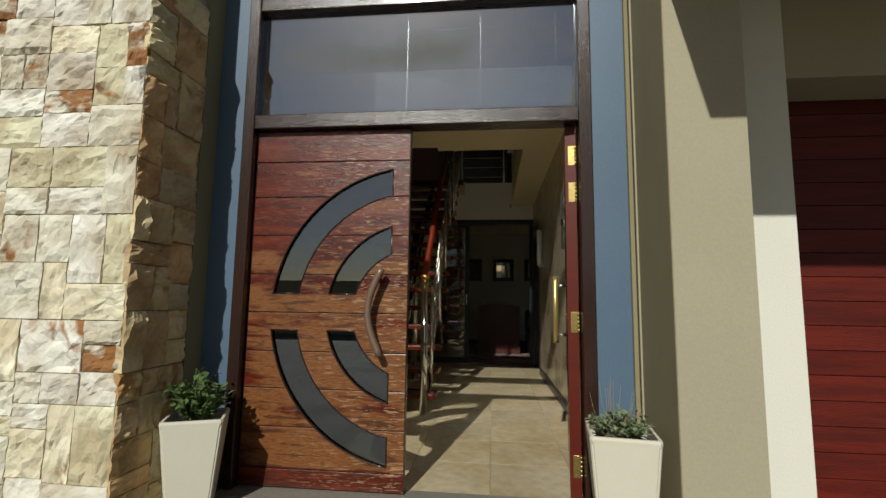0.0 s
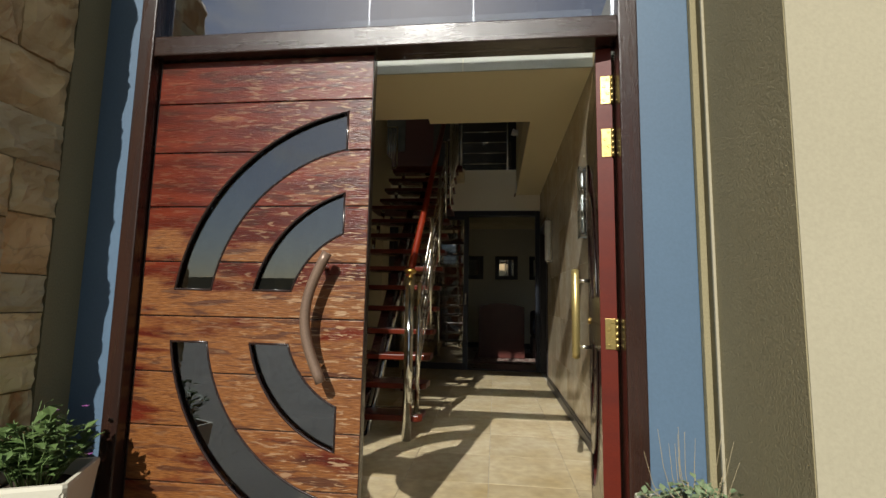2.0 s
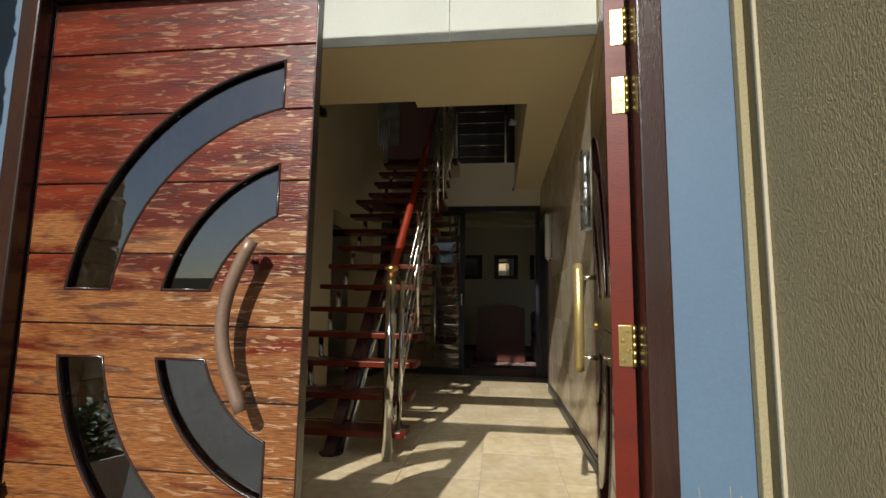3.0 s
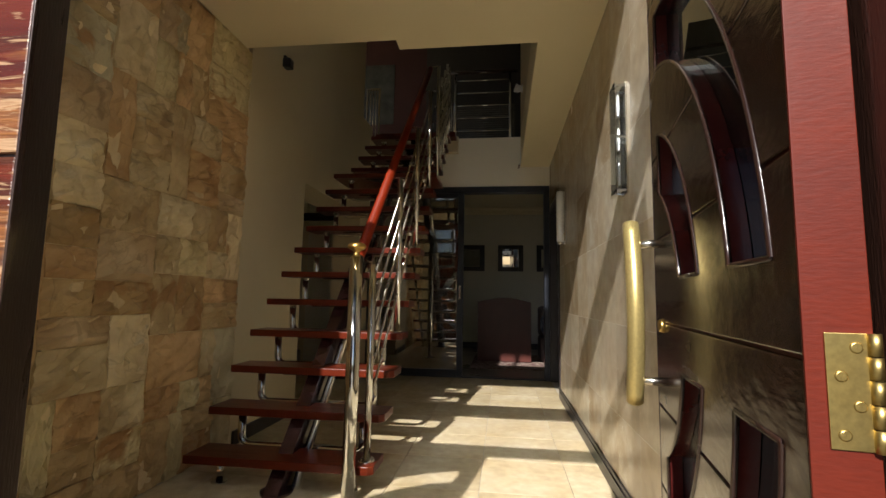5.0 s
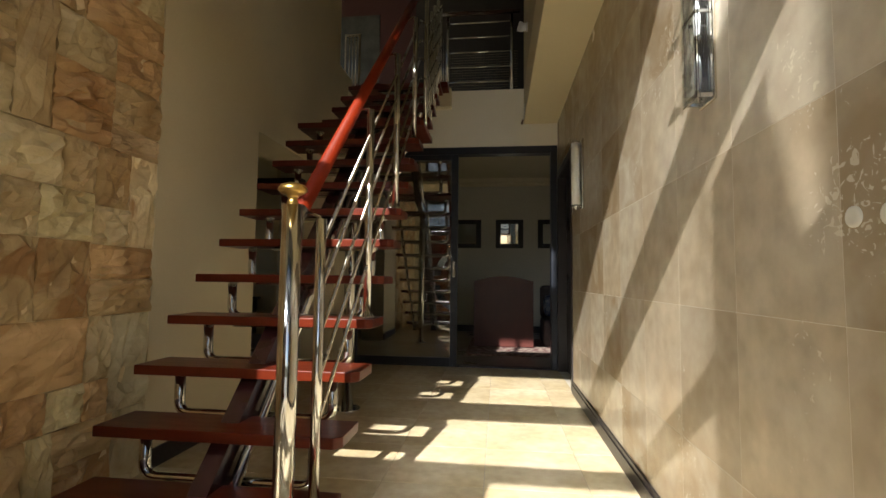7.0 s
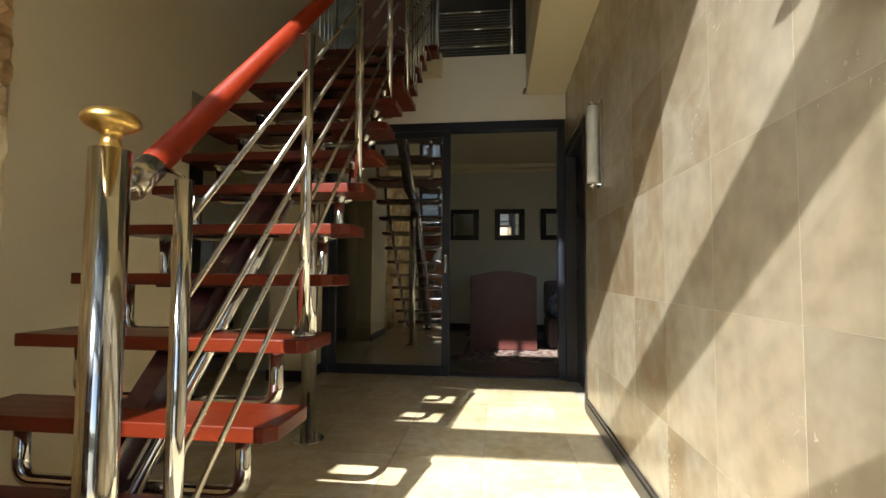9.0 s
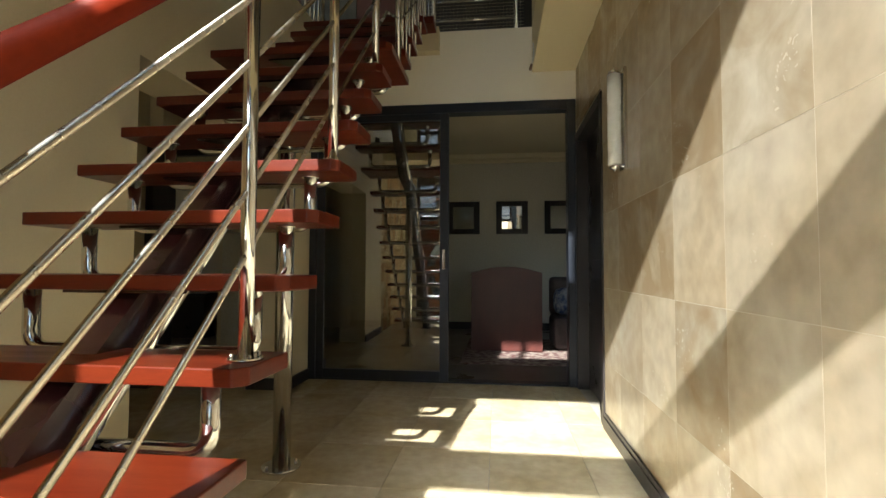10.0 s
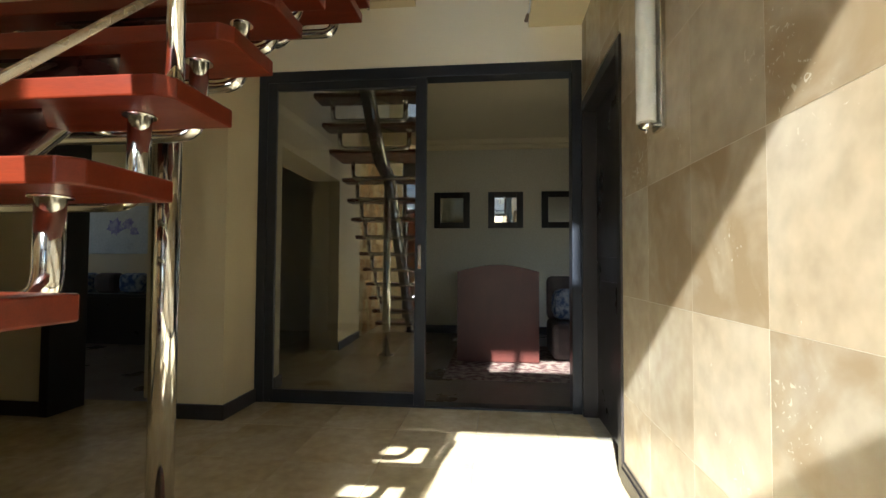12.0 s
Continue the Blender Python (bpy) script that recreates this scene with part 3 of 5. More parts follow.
structure("canopy_slab", boxes(((0.808, 1.24, 2.75), (6.0, 2.435, 2.98)), ((1.184, 2.435, 2.75), (6.0, 2.898, 2.98))), BEIGE, "beige concrete canopy over the garage", "canopy")
structure("wall_lintel", boxes(((-1.40, 2.985, 2.88), (0.645, 3.075, 3.08))), FRAMEH, "dark varnished lintel above the transom", "lintel")
structure("wall_facade_top", boxes(((-3.6, 2.985, 5.4), (-1.40, 3.2, 6.2)), ((0.645, 2.985, 5.4), (6.0, 3.2, 6.2)), ((-1.40, 2.985, 5.7), (0.645, 3.2, 6.2))), BEIGE, "beige plaster band below the roof", "wall")

# hall: right wall, left wall, back wall
structure("wall_right", boxes(((WX + 0.014, 3.2, -0.05), (1.02, 7.70, 6.0)), ((WX + 0.014, 7.70, 2.20), (1.02, 8.70, 6.0)), ((1.02, 7.6, -0.05), (1.06, 8.7, 2.3))), CREAM,
          "cream wall behind the stone tiles", "wall")
structure("wall_left", boxes(((-1.99, 3.2, -0.05), (LX - 0.03, 5.57, 6.0)), ((-1.99, 5.57, -0.05), (LX, 6.58, 6.0)), ((-1.99, 6.58, 2.08), (LX, 8.28, 6.0)),
                                ((-1.99, 8.28, -0.05), (LX, 8.70, 3.4))), CREAM, "plain cream wall along the stair", "wall")
structure("wall_back", boxes(((-1.99, 8.70, 2.54), (1.02, 8.86, 3.22)), ((-1.99, 8.70, -0.05), (LX, 8.86, 2.54))), BOUNCECREAM, "cream wall above the sliding door, bounced light put into its tone", "wall")
structure("floor", boxes(((-7.0, 3.08, -0.05), (1.02, 8.74, -0.006))), GROUT, "grout bed under the marble tiles", "floor")
structure("floor_bedroom", boxes(((-2.6, 8.74, -0.05), (2.6, 12.6, -0.002))), mat("dark_floor", (0.16, 0.12, 0.085), 0.3, col2=(0.12, 0.09, 0.065), scale=2, fine=20), "brown tiled bedroom floor", "floor")

# ceilings and upper floor
structure("ceiling", boxes(((LX, 4.6, 2.8), (WX, 5.495, 3.02)), ((-0.534, 5.495, 2.8), (WX, 5.62, 3.02)), ((0.44, 5.62, 2.8), (WX, 8.70, 3.22))), CEIL,
          "warm cream ceiling over the entrance with an open stair well", "ceiling")
structure("wall_well_side", boxes(((0.44, 5.62, 3.225), (0.50, 8.70, 6.0))), CREAM, "cream wall beside the stair well", "wall")
structure("floor_landing", boxes(((LX, 8.86, 3.0), (1.02, 11.0, 3.22)), ((-4.0, 8.86, 3.0), (LX, 11.0, 3.22)), ((LX, 8.60, 3.0), (-0.40, 8.695, 3.22))), CREAM, "upper landing floor", "floor")
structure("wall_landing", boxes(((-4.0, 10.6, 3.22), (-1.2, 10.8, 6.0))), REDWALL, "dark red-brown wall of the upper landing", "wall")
structure("wall_landing_dark", boxes(((-1.2, 10.6, 3.22), (2.0, 10.8, 6.0)), ((-4.2, 8.7, 3.22), (-4.0, 10.8, 6.0)), ((1.0, 8.7, 3.22), (1.2, 10.8, 6.0))), DARKWALL, "upper landing wall, lack of light put into its near-black tone", "wall")
# unseen ceiling; its paint is darkened to cut light bounced into the stairwell
structure("ceiling_upper", boxes(((-4.2, 3.2, 6.0), (2.0, 10.8, 6.2))), DARKROOM, "unseen ceiling of the upper floor, darkened to cut bounced light", "ceiling")

structure("trim_bulkhead", boxes(((LX, 4.585, 2.797), (-0.142, 4.6, 3.25)), ((-0.138, 4.585, 2.797), (WX, 4.6, 3.25))), DIMTRIM, "white edge of the upper floor slab, greyed for dimmed sunlight", "trim")

# bedroom behind the sliding door
for k, (lo, hi) in enumerate((((-2.6, 12.5, -0.05), (2.6, 12.7, 3.0)), ((-2.50, 8.86, -0.05), (-2.44, 12.5, 3.0)), ((2.6, 8.86, -0.05), (2.7, 9.5, 3.0)),
                              ((2.6, 9.5, -0.05), (2.7, 11.3, 0.8)), ((2.6, 9.5, 2.2), (2.7, 11.3, 3.0)), ((2.6, 11.3, -0.05), (2.7, 12.7, 3.0)),
                              ((1.02, 8.70, -0.05), (2.7, 8.86, 3.0)), ((-2.50, 8.70, -0.05), (-1.99, 8.86, 3.0)))):
    structure(f"wall_bedroom_{k + 1}", box(lo, hi), BEDWALL, "grey-cream painted bedroom wall", "wall")
# unseen window and wall gap, added to brighten the bedroom with skylight
window_bed = thing("window_2", (2.65, 10.4, 0.8), "plain window in the bedroom side wall", "window", kind="structure")
part("window_frame", boxes(((-0.03, -0.9, 0), (0.03, -0.85, 1.4)), ((-0.03, 0.85, 0), (0.03, 0.9, 1.4)), ((-0.03, -0.85, 0), (0.03, 0.85, 0.05)), ((-0.03, -0.85, 1.35), (0.03, 0.85, 1.4)), ((-0.02, -0.025, 0.05), (0.02, 0.025, 1.35)), bevel=0.004), ALU, window_bed)
structure("ceiling_bedroom", boxes(((-2.7, 8.86, 2.98), (2.7, 12.5, 3.0))), CEIL, "pale bedroom ceiling", "ceiling")
structure("cornice", boxes(((-2.6, 12.42, 2.84), (2.6, 12.5, 2.90)), ((-2.6, 12.36, 2.90), (2.6, 12.5, 2.98)), bevel=0.01), CEIL, "cream moulded cornice", "cornice")
structure("baseboard_bedroom", box((-2.6, 12.47, 0), (2.6, 12.497, 0.12), 0.004), BASEB, "dark bedroom skirting board", "baseboard")

# side room through the opening under the stair
# gap in the far left wall is unseen, added to admit skylight
structure("wall_side_room", boxes(((-7.0, 8.20, -0.05), (-2.892, 8.36, 2.6)), ((-7.0, 11.2, -0.05), (-2.54, 11.35, 2.6)), ((-7.1, 3.2, -0.05), (-7.0, 9.0, 2.6)), ((-7.1, 10.6, -0.05), (-7.0, 11.3, 2.6)),
                                  ((-7.1, 9.0, -0.05), (-7.0, 10.6, 1.45)), ((-7.0, 4.9, -0.05), (-1.99, 5.0, 2.6)), ((-2.54, 8.70, -0.05), (-2.502, 11.35, 2.6))), CREAM, "cream walls of the side room", "wall")
structure("floor_side_room", boxes(((-7.0, 8.36, -0.05), (-2.54, 11.2, -0.002)), ((-2.54, 8.36, -0.05), (-1.99, 8.70, -0.002))), bpy.data.materials["dark_floor"], "brown tiled side room floor", "floor")
structure("ceiling_side_room", boxes(((-7.1, 4.9, 2.6), (-1.99, 11.35, 2.7))), CEIL, "cream side room ceiling", "ceiling")
structure("baseboard_side", boxes(((-7.0, 8.178, 0), (-2.892, 8.20, 0.10)), bevel=0.004), BASEB, "dark skirting board", "baseboard")
structure("baseboard_left", boxes(((LX, 5.60, 0), (LX + 0.018, 6.58, 0.10)), ((LX, 8.262, 0), (LX + 0.02, 8.69, 0.10)), ((-1.99, 8.258, 0), (LX + 0.02, 8.28, 0.10)), bevel=0.004), BASEB, "dark skirting board round the wall end", "baseboard")
structure("baseboard_right", boxes(((WX - 0.018, 4.0, 0.0), (WX, 7.66, 0.075)), ((WX - 0.011, 4.0, 0.075), (WX, 7.66, 0.10)), bevel=0.003), BASEB, "dark stepped wooden skirting board", "baseboard")
structure("door_3", boxes(((-2.89, 8.17, 0), (-2.82, 8.46, 2.12)), ((-2.82, 8.30, 2.02), (-1.99, 8.36, 2.12)), bevel=0.004), BLACK, "black painted door surround of the side room", "door")


# ---- front door ----
def apply_cut(ob, cutters):
    """Cuts the cutters out of ob and keeps the result as a plain mesh."""
    for c in cutters:
        md = ob.modifiers.new("cut", 'BOOLEAN')
        md.operation, md.object, md.solver = 'DIFFERENCE', c, 'EXACT'
    bpy.context.view_layer.update()
    dg = bpy.context.evaluated_depsgraph_get()
    me = bpy.data.meshes.new_from_object(ob.evaluated_get(dg))
    ob.modifiers.clear()
    ob.data = me


LEAF_W, LEAF_H, CX, CZ = 0.945, 2.045, 0.99, 0.966


def band_outline(r0, r1, up, grow=0.0):
    """One quarter-ring window of the leaf: cut off beside the free edge and at the middle rail."""
    xcut, zcut = 0.142 - grow, 0.100 - grow
    r0, r1 = r0 - grow, r1 + grow
    out = []
    a0, a1 = math.asin(zcut / r1), math.acos(xcut / r1)
    for k in range(25):
        a = a0 + (a1 - a0) * k / 24
        out.append((CX - r1 * math.cos(a), r1 * math.sin(a)))
    a0, a1 = math.asin(zcut / r0), math.acos(xcut / r0)
    for k in range(25):
        a = a1 + (a0 - a1) * k / 24
        out.append((CX - r0 * math.cos(a), r0 * math.sin(a)))
    return [(x, CZ + (z if up else -z)) for x, z in out]


BANDS = [(r0, r1, up) for r0, r1 in ((0.69, 0.852), (0.36, 0.522)) for up in (True, False)]


def door_leaf(at, turn, mirror, wood, edge, handle_mat, label, thick=0.041, width=LEAF_W, pull=(0.135, 0.075, 0.735, 1.215, 0.0190), lock_in=0.045, deep=0.017):
    s = -1 if mirror else 1

    def pts(p):
        return [(s * (x + width - LEAF_W), z) for x, z in p]
    leaf = thing("door_leaf", at, label, "door", "front door leaves")
    leaf.rotation_euler = (0, 0, radians(turn))
    bpy.context.view_layer.update()
    cutters = [part("cutter", bm_prism(bmesh.new(), pts(band_outline(r0, r1, up)), -0.1, 0.2), wood, leaf) for r0, r1, up in BANDS]
    seams = (0.0, 0.10, 0.325, 0.535, 0.742, 0.962, 1.182, 1.41, 1.64, 1.855, LEAF_H)
    for lo, hi in zip(seams, seams[1:]):
        pl = part("plank", box((s * 0.005, 0.0, lo + 0.0025), (s * (width - 0.004), thick, hi - 0.0025), 0.0025), wood, leaf)
        apply_cut(pl, cutters)
    core = part("core", box((s * 0.004, 0.007, 0.0), (s * (width - 0.004), thick - 0.006, LEAF_H)), edge, leaf)
    apply_cut(core, cutters)
    for c in cutters:
        me = c.data
        bpy.data.objects.remove(c)
        bpy.data.meshes.remove(me)
    part("edge_strip", box((s * (width - 0.004), -0.001, 0.0), (s * width, thick + 0.003, LEAF_H), 0.001), FRAMEW, leaf, "dark varnished free edge")
    part("hinge_edge", box((0.0, -0.001, 0.0), (s * 0.0045, thick + 0.003, LEAF_H), 0.001), edge, leaf, "red varnished hinge edge")
    for r0, r1, up in BANDS:
        gl = part("pane", bm_prism(bmesh.new(), pts(band_outline(r0, r1, up, 0.004)), deep, deep + 0.006), TINT, leaf, "dark tinted glass pane")
        gl.visible_shadow = False
        if mirror:
            o, q = pts(band_outline(r0, r1, up, -0.0005)), pts(band_outline(r0, r1, up, -0.004))
            lin = bmesh.new()
            rings = [[lin.verts.new((x, y, z)) for x, z in p] for p, y in ((o, 0.006), (q, 0.006), (q, deep - 0.001), (o, deep - 0.001))]
            for a, c in zip(rings, rings[1:] + rings[:1]):
                for k in range(len(o)):
                    lin.faces.new((a[k - 1], a[k], c[k], c[k - 1]))
            bmesh.ops.recalc_face_normals(lin, faces=lin.faces[:])
            part("reveal", lin, REVEALR, leaf, "red varnished reveal of the curved window")
        o = pts(band_outline(r0, r1, up, -0.004))
        part("bead", bm_tube(bmesh.new(), [(x, 0.001, z) for x, z in o + o[:2]], 0.0048, 6, False), BEADM, leaf, "dark glazing bead")
    # bowed pull handle on two stems
    inset, sag, bot, top, thick_r = pull
    hx, bow = width - inset, []
    for k in range(17):
        t = k / 16
        bow.append((s * (hx - sag * math.sin(math.pi * t)), -0.075, bot + (top - bot) * t))
    hd = part("handle", bm_tube(bmesh.new(), bow, thick_r, 18), handle_mat, leaf, "bowed metal pull handle")
    for z in (bot + 0.055, top - 0.055):
        dx = sag * math.sin(math.pi * (z - bot) / (top - bot))
        part("stem", tube([(s * (hx - dx), -0.07, z), (s * (hx - dx), 0.002, z)], 0.0105, 14), STEEL, hd)
    if mirror:
        part("lock", bm_tube(bmesh.new(), [(s * (width - lock_in), -0.012, 0.955), (s * (width - lock_in), 0.001, 0.955)], [0.014, 0.019], 14), BRASS, leaf, "round brass lock cylinder")
    return leaf


left_leaf = door_leaf((-1.326, 3.0, 0.012), 0, False, LEAFW, FRAMEW, BRONZE, "closed door leaf of weathered red-varnished planks with curved dark glass")
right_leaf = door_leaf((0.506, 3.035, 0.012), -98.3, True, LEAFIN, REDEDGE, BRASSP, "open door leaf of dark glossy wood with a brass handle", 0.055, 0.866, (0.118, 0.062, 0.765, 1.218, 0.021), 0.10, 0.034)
for z in (0.19, 0.945, 1.672, 1.885):
    hg = part("hinge", boxes(((0.0, 0.002, z - 0.056), (0.0024, 0.038, z + 0.056)), bevel=0.0008), HINGEB, right_leaf, "pale brass butt hinge")
    hg.location = (0.0, 0.014, -0.012)
    for k in range(5):
        part("knuckle", bm_tube(bmesh.new(), [(0.003, 0.043, z - 0.056 + 0.0226 * k), (0.003, 0.043, z - 0.056 + 0.0226 * k + 0.0214)], 0.0062, 10), HINGEB, hg)
    for k, dz in enumerate((-0.042, -0.014, 0.014, 0.042)):
        yy = 0.028 if k % 2 else 0.014
        sc = bm_tube(bmesh.new(), [(0.0, yy, z + dz), (0.0028, yy, z + dz), (0.0038, yy, z + dz)], [0.0058, 0.0058, 0.0044], 12)
        for w in ((0.0042, 0.0006), (0.0006, 0.0042)):
            bm_box(sc, (0.0036, yy - w[0], z + dz - w[1]), (0.0041, yy + w[0], z + dz + w[1]))
        part("screw", sc, HINGEB, hg)

door_frame = thing("door_frame", (0, 0, 0), "dark varnished wooden door frame with transom window", "door frame", kind="structure")
part("jamb", box((-1.40, 2.945, 0.0), (-1.331, 3.07, 2.90), 0.006), FRAMEW, door_frame)
part("jamb", box((0.572, 2.945, 0.0), (0.642, 3.07, 2.90), 0.006), FRAMEW, door_frame)
part("transom_bar", box((-1.331, 2.95, 2.062), (0.572, 3.07, 2.150), 0.006), FRAMEH, door_frame)
part("head", box((-1.331, 2.95, 2.815), (0.572, 3.07, 2.90), 0.006), FRAMEH, door_frame)
pane = part("transom_pane", box((-1.331, 3.0, 2.150), (0.572, 3.006, 2.815)), TRANSOM, door_frame, "reflective transom pane")
pane.visible_shadow = False
for z in (2.41, 2.54, 2.69):
    part("lead_bar", box((-0.42, 3.032, z - 0.0015), (0.572, 3.036, z + 0.0015)), ALU, door_frame)
for x in (-0.42, 0.02, 0.46):
    part("lead_bar", box((x - 0.0025, 3.03, 2.16), (x + 0.0025, 3.036, 2.81)), STEEL, door_frame)
window_up = thing("window_1", (0, 0, 0), "tall upper window with dark frame above the door", "window", kind="structure")
part("window_frame", boxes(((-1.40, 2.99, 3.08), (-1.33, 3.08, 5.7)), ((0.572, 2.99, 3.08), (0.645, 3.08, 5.7)), ((-1.33, 2.99, 3.93), (0.572, 3.08, 4.0)), ((-1.33, 2.99, 5.08), (0.572, 3.08, 5.14)), ((-1.33, 2.99, 5.60), (0.572, 3.08, 5.7)), ((-0.93, 3.0, 5.14), (-0.87, 3.07, 5.60)), bevel=0.005), FRAMEW, window_up)
# unseen panels added to keep sun off the stair and upper walls
part("spandrel", box((-1.33, 3.0, 4.44), (0.572, 3.15, 5.08)), BLUE, window_up, "unseen blue-grey panel added to block sun")
part("spandrel", boxes(((-1.33, 3.0, 5.14), (-1.20, 3.15, 5.7)), ((-0.25, 3.0, 5.14), (0.572, 3.15, 5.7))), BLUE, window_up, "unseen blue-grey panel added to block sun")
for x0, x1, z0, z1 in ((-1.33, 0.572, 3.08, 3.93), (-1.33, 0.572, 4.0, 4.44), (-1.20, -0.25, 5.14, 5.7)):
    pu = part("pane", box((x0, 3.02, z0), (x1, 3.026, z1)), UPGLASS, window_up)
    pu.visible_shadow = False


# ---- garage door ----
garage = thing("garage_door", (1.63, 3.21, 0.0), "red-brown horizontal board garage door", "garage door")
for i in range(17):
    part("board", box((0.0, 0.0, i * 0.135 + 0.002), (2.77, 0.035, (i + 1) * 0.135 - 0.002), 0.0015), GARAGE, garage)


# ---- sliding door ----
slider = thing("sliding_door", (0, 8.7, 0), "dark aluminium sliding door, its right half open", "sliding door")
part("outer_frame", boxes(((LX + 0.002, -0.01, 0.0), (LX + 0.072, 0.12, 2.54)), ((WX - 0.075, -0.01, 0.0), (WX - 0.002, 0.12, 2.54)), ((LX + 0.072, -0.01, 2.455), (WX - 0.075, 0.12, 2.54)), ((LX + 0.072, 0.0, 0.0), (WX - 0.075, 0.12, 0.016)), bevel=0.004), ALU, slider)
sash = part("sash", boxes(((-1.557, 0.0, 0.016), (-1.485, 0.05, 2.455)), ((-0.395, -0.004, 0.016), (-0.315, 0.055, 2.455)), ((-1.485, 0.0, 2.395), (-0.395, 0.05, 2.455)), ((-1.485, 0.0, 0.016), (-0.395, 0.05, 0.10)), bevel=0.004), ALU, slider)


pg = part("pane", box((-0.55, -0.003, 0.095), (0.55, 0.003, 2.400)), SLIDEGLASS, slider, "reflective sliding door pane")
pg.location, pg.rotation_euler = (-0.94, 0.025, 0.0), (0, 0, radians(1.0))
pg.visible_shadow = False
part("latch", box((-0.372, -0.018, 1.02), (-0.345, -0.003, 1.20), 0.004), STEEL, slider, "steel latch")
side_door = thing("door_2", (WX, 7.70, 0), "black painted side door in a moulded black frame", "door", kind="structure")
part("frame", boxes(((-0.012, -0.03, 0.0), (0.10, 0.035, 2.22)), ((-0.012, 0.93, 0.0), (0.10, 0.985, 2.22)), ((-0.012, 0.035, 2.14), (0.10, 0.93, 2.22)), bevel=0.006), BASEB, side_door)
part("panel", boxes(((0.085, 0.035, 0.01), (0.12, 0.93, 2.14)), ((0.075, 0.15, 0.25), (0.09, 0.82, 0.95)), ((0.075, 0.15, 1.10), (0.09, 0.82, 2.0)), bevel=0.004), BLACK, side_door)


# ---- staircase ----
stair = thing("staircase", (0, 0, 0), "open staircase of red lacquered treads on polished steel tubes", "staircase")
RISE, RUN, DEEP = 0.209, 0.2015, 0.228
YB, ZB = 4.91, 0.169
TL, TR, TC = -1.49, -0.445, -0.967


def tread_z(n):
    return ZB + RISE * (n - 1)


def tread_y(n):
    """The front of a tread; the eleventh is a deep landing and the flight above it starts behind."""
    return YB + RUN * (n - 1) if n < 12 else 7.44 + 0.2425 * (n - 12)


def tread_deep(n):
    return 0.515 if n == 11 else DEEP if n < 11 else 0.243


def pitch_z(y):
    return ZB + RISE / RUN * (y - YB)


for n in range(1, 16):
    z, y = tread_z(n), tread_y(n)
    xr, deep = TR if n < 12 else -0.475, tread_deep(n)
    c = 0.028
    bm = bm_prism(bmesh.new(), [(TL, y), (xr - c, y), (xr, y + c), (xr, y + deep), (TL, y + deep)], z - 0.044, z, "z")
    bmesh.ops.bevel(bm, geom=bm.edges[:], offset=0.004, segments=2, profile=0.5, affect='EDGES')
    part("tread", bm, TREAD, stair)
    yy, xl, xq = y + 0.115, TL + 0.15, xr - 0.15
    if n > 1:
        zb, zt = tread_z(n - 1) - 0.027, z - 0.044
        part("support_tube", tube(rounded([(xl, yy, zt), (xl, yy, zb), (xq, yy, zb), (xq, yy, zt)], 0.062), 0.0238, 16), CHROME, stair, "U-shaped polished steel tube")
        for x in (xl, xq):
            part("flange", tube([(x, yy, zt - 0.005), (x, yy, zt + 0.001)], 0.034, 14), CHROME, stair)
    else:
        for x in (xl, xq):
            part("foot", tube([(x, yy, -0.002), (x, yy, z - 0.042)], 0.0195, 14), CHROME, stair)
            part("flange", tube([(x, yy, -0.002), (x, yy, 0.008)], 0.04, 14), CHROME, stair)
# stringer under the middle of the treads, with a steel tube beside it
part("stringer", bm_prism(bmesh.new(), [(4.86, -0.002), (5.03, -0.002), (6.98, 2.02), (7.46, 2.10), (8.45, 2.93), (8.42, 3.04), (7.44, 2.21), (7.00, 2.20)], TC - 0.04, TC + 0.04, "x"), BEAM, stair, "dark red steel stringer beam")
part("stringer_tube", tube(rounded([(TC + 0.075, 5.0, 0.0), (TC + 0.075, 6.98, 2.06), (TC + 0.075, 7.46, 2.13), (TC + 0.075, 8.44, 2.96)], 0.08), 0.023, 14), CHROME, stair)
part("stringer_foot", tube([(TC, 4.95, -0.002), (TC, 4.95, 0.012)], 0.085, 24), BEAM, stair)
for n in range(1, 16):
    y, z = tread_y(n), tread_z(n) - 0.0445
    part("bracket", bm_prism(bmesh.new(), [(TC - 0.20, y + 0.05), (TC + 0.20, y + 0.05), (TC + 0.06, y + 0.20), (TC - 0.06, y + 0.20)], z - 0.010, z, "z"), BEAM, stair)
# support post
PX, PY = -0.982, 6.84
part("support_post", tube([(PX, PY, 0.012), (PX, PY, 1.90)], 0.045, 28), CHROME, stair, "polished steel support post")
part("base_plate", tube([(PX, PY, 0.0), (PX, PY, 0.012)], 0.098, 28), CHROME, stair)
for k in range(4):
    a = math.pi / 4 + k * math.pi / 2
    part("bolt", tube([(PX + 0.075 * math.cos(a), PY + 0.075 * math.sin(a), 0.01), (PX + 0.075 * math.cos(a), PY + 0.075 * math.sin(a), 0.026)], 0.009, 6), STEEL, stair)
# balustrade
BX, RX = -0.50, -0.59
part("newel", tube([(-0.552, 4.86, 0.0), (-0.552, 4.86, 1.235)], 0.0345, 28), CHROME, stair, "thick polished steel newel post")
knob = bmesh.new()
bm_tube(knob, [(-0.552, 4.86, z) for z in (1.235, 1.25, 1.258, 1.268, 1.276, 1.284, 1.294, 1.304, 1.310, 1.313)],
        [0.020, 0.017, 0.015, 0.022, 0.040, 0.048, 0.048, 0.040, 0.024, 0.006], 24)
part("knob", knob, BRASS, stair, "flattened brass knob")
RAILSLOPE = 0.99


def rail_z(y):
    return 1.190 + RAILSLOPE * (y - 4.96)


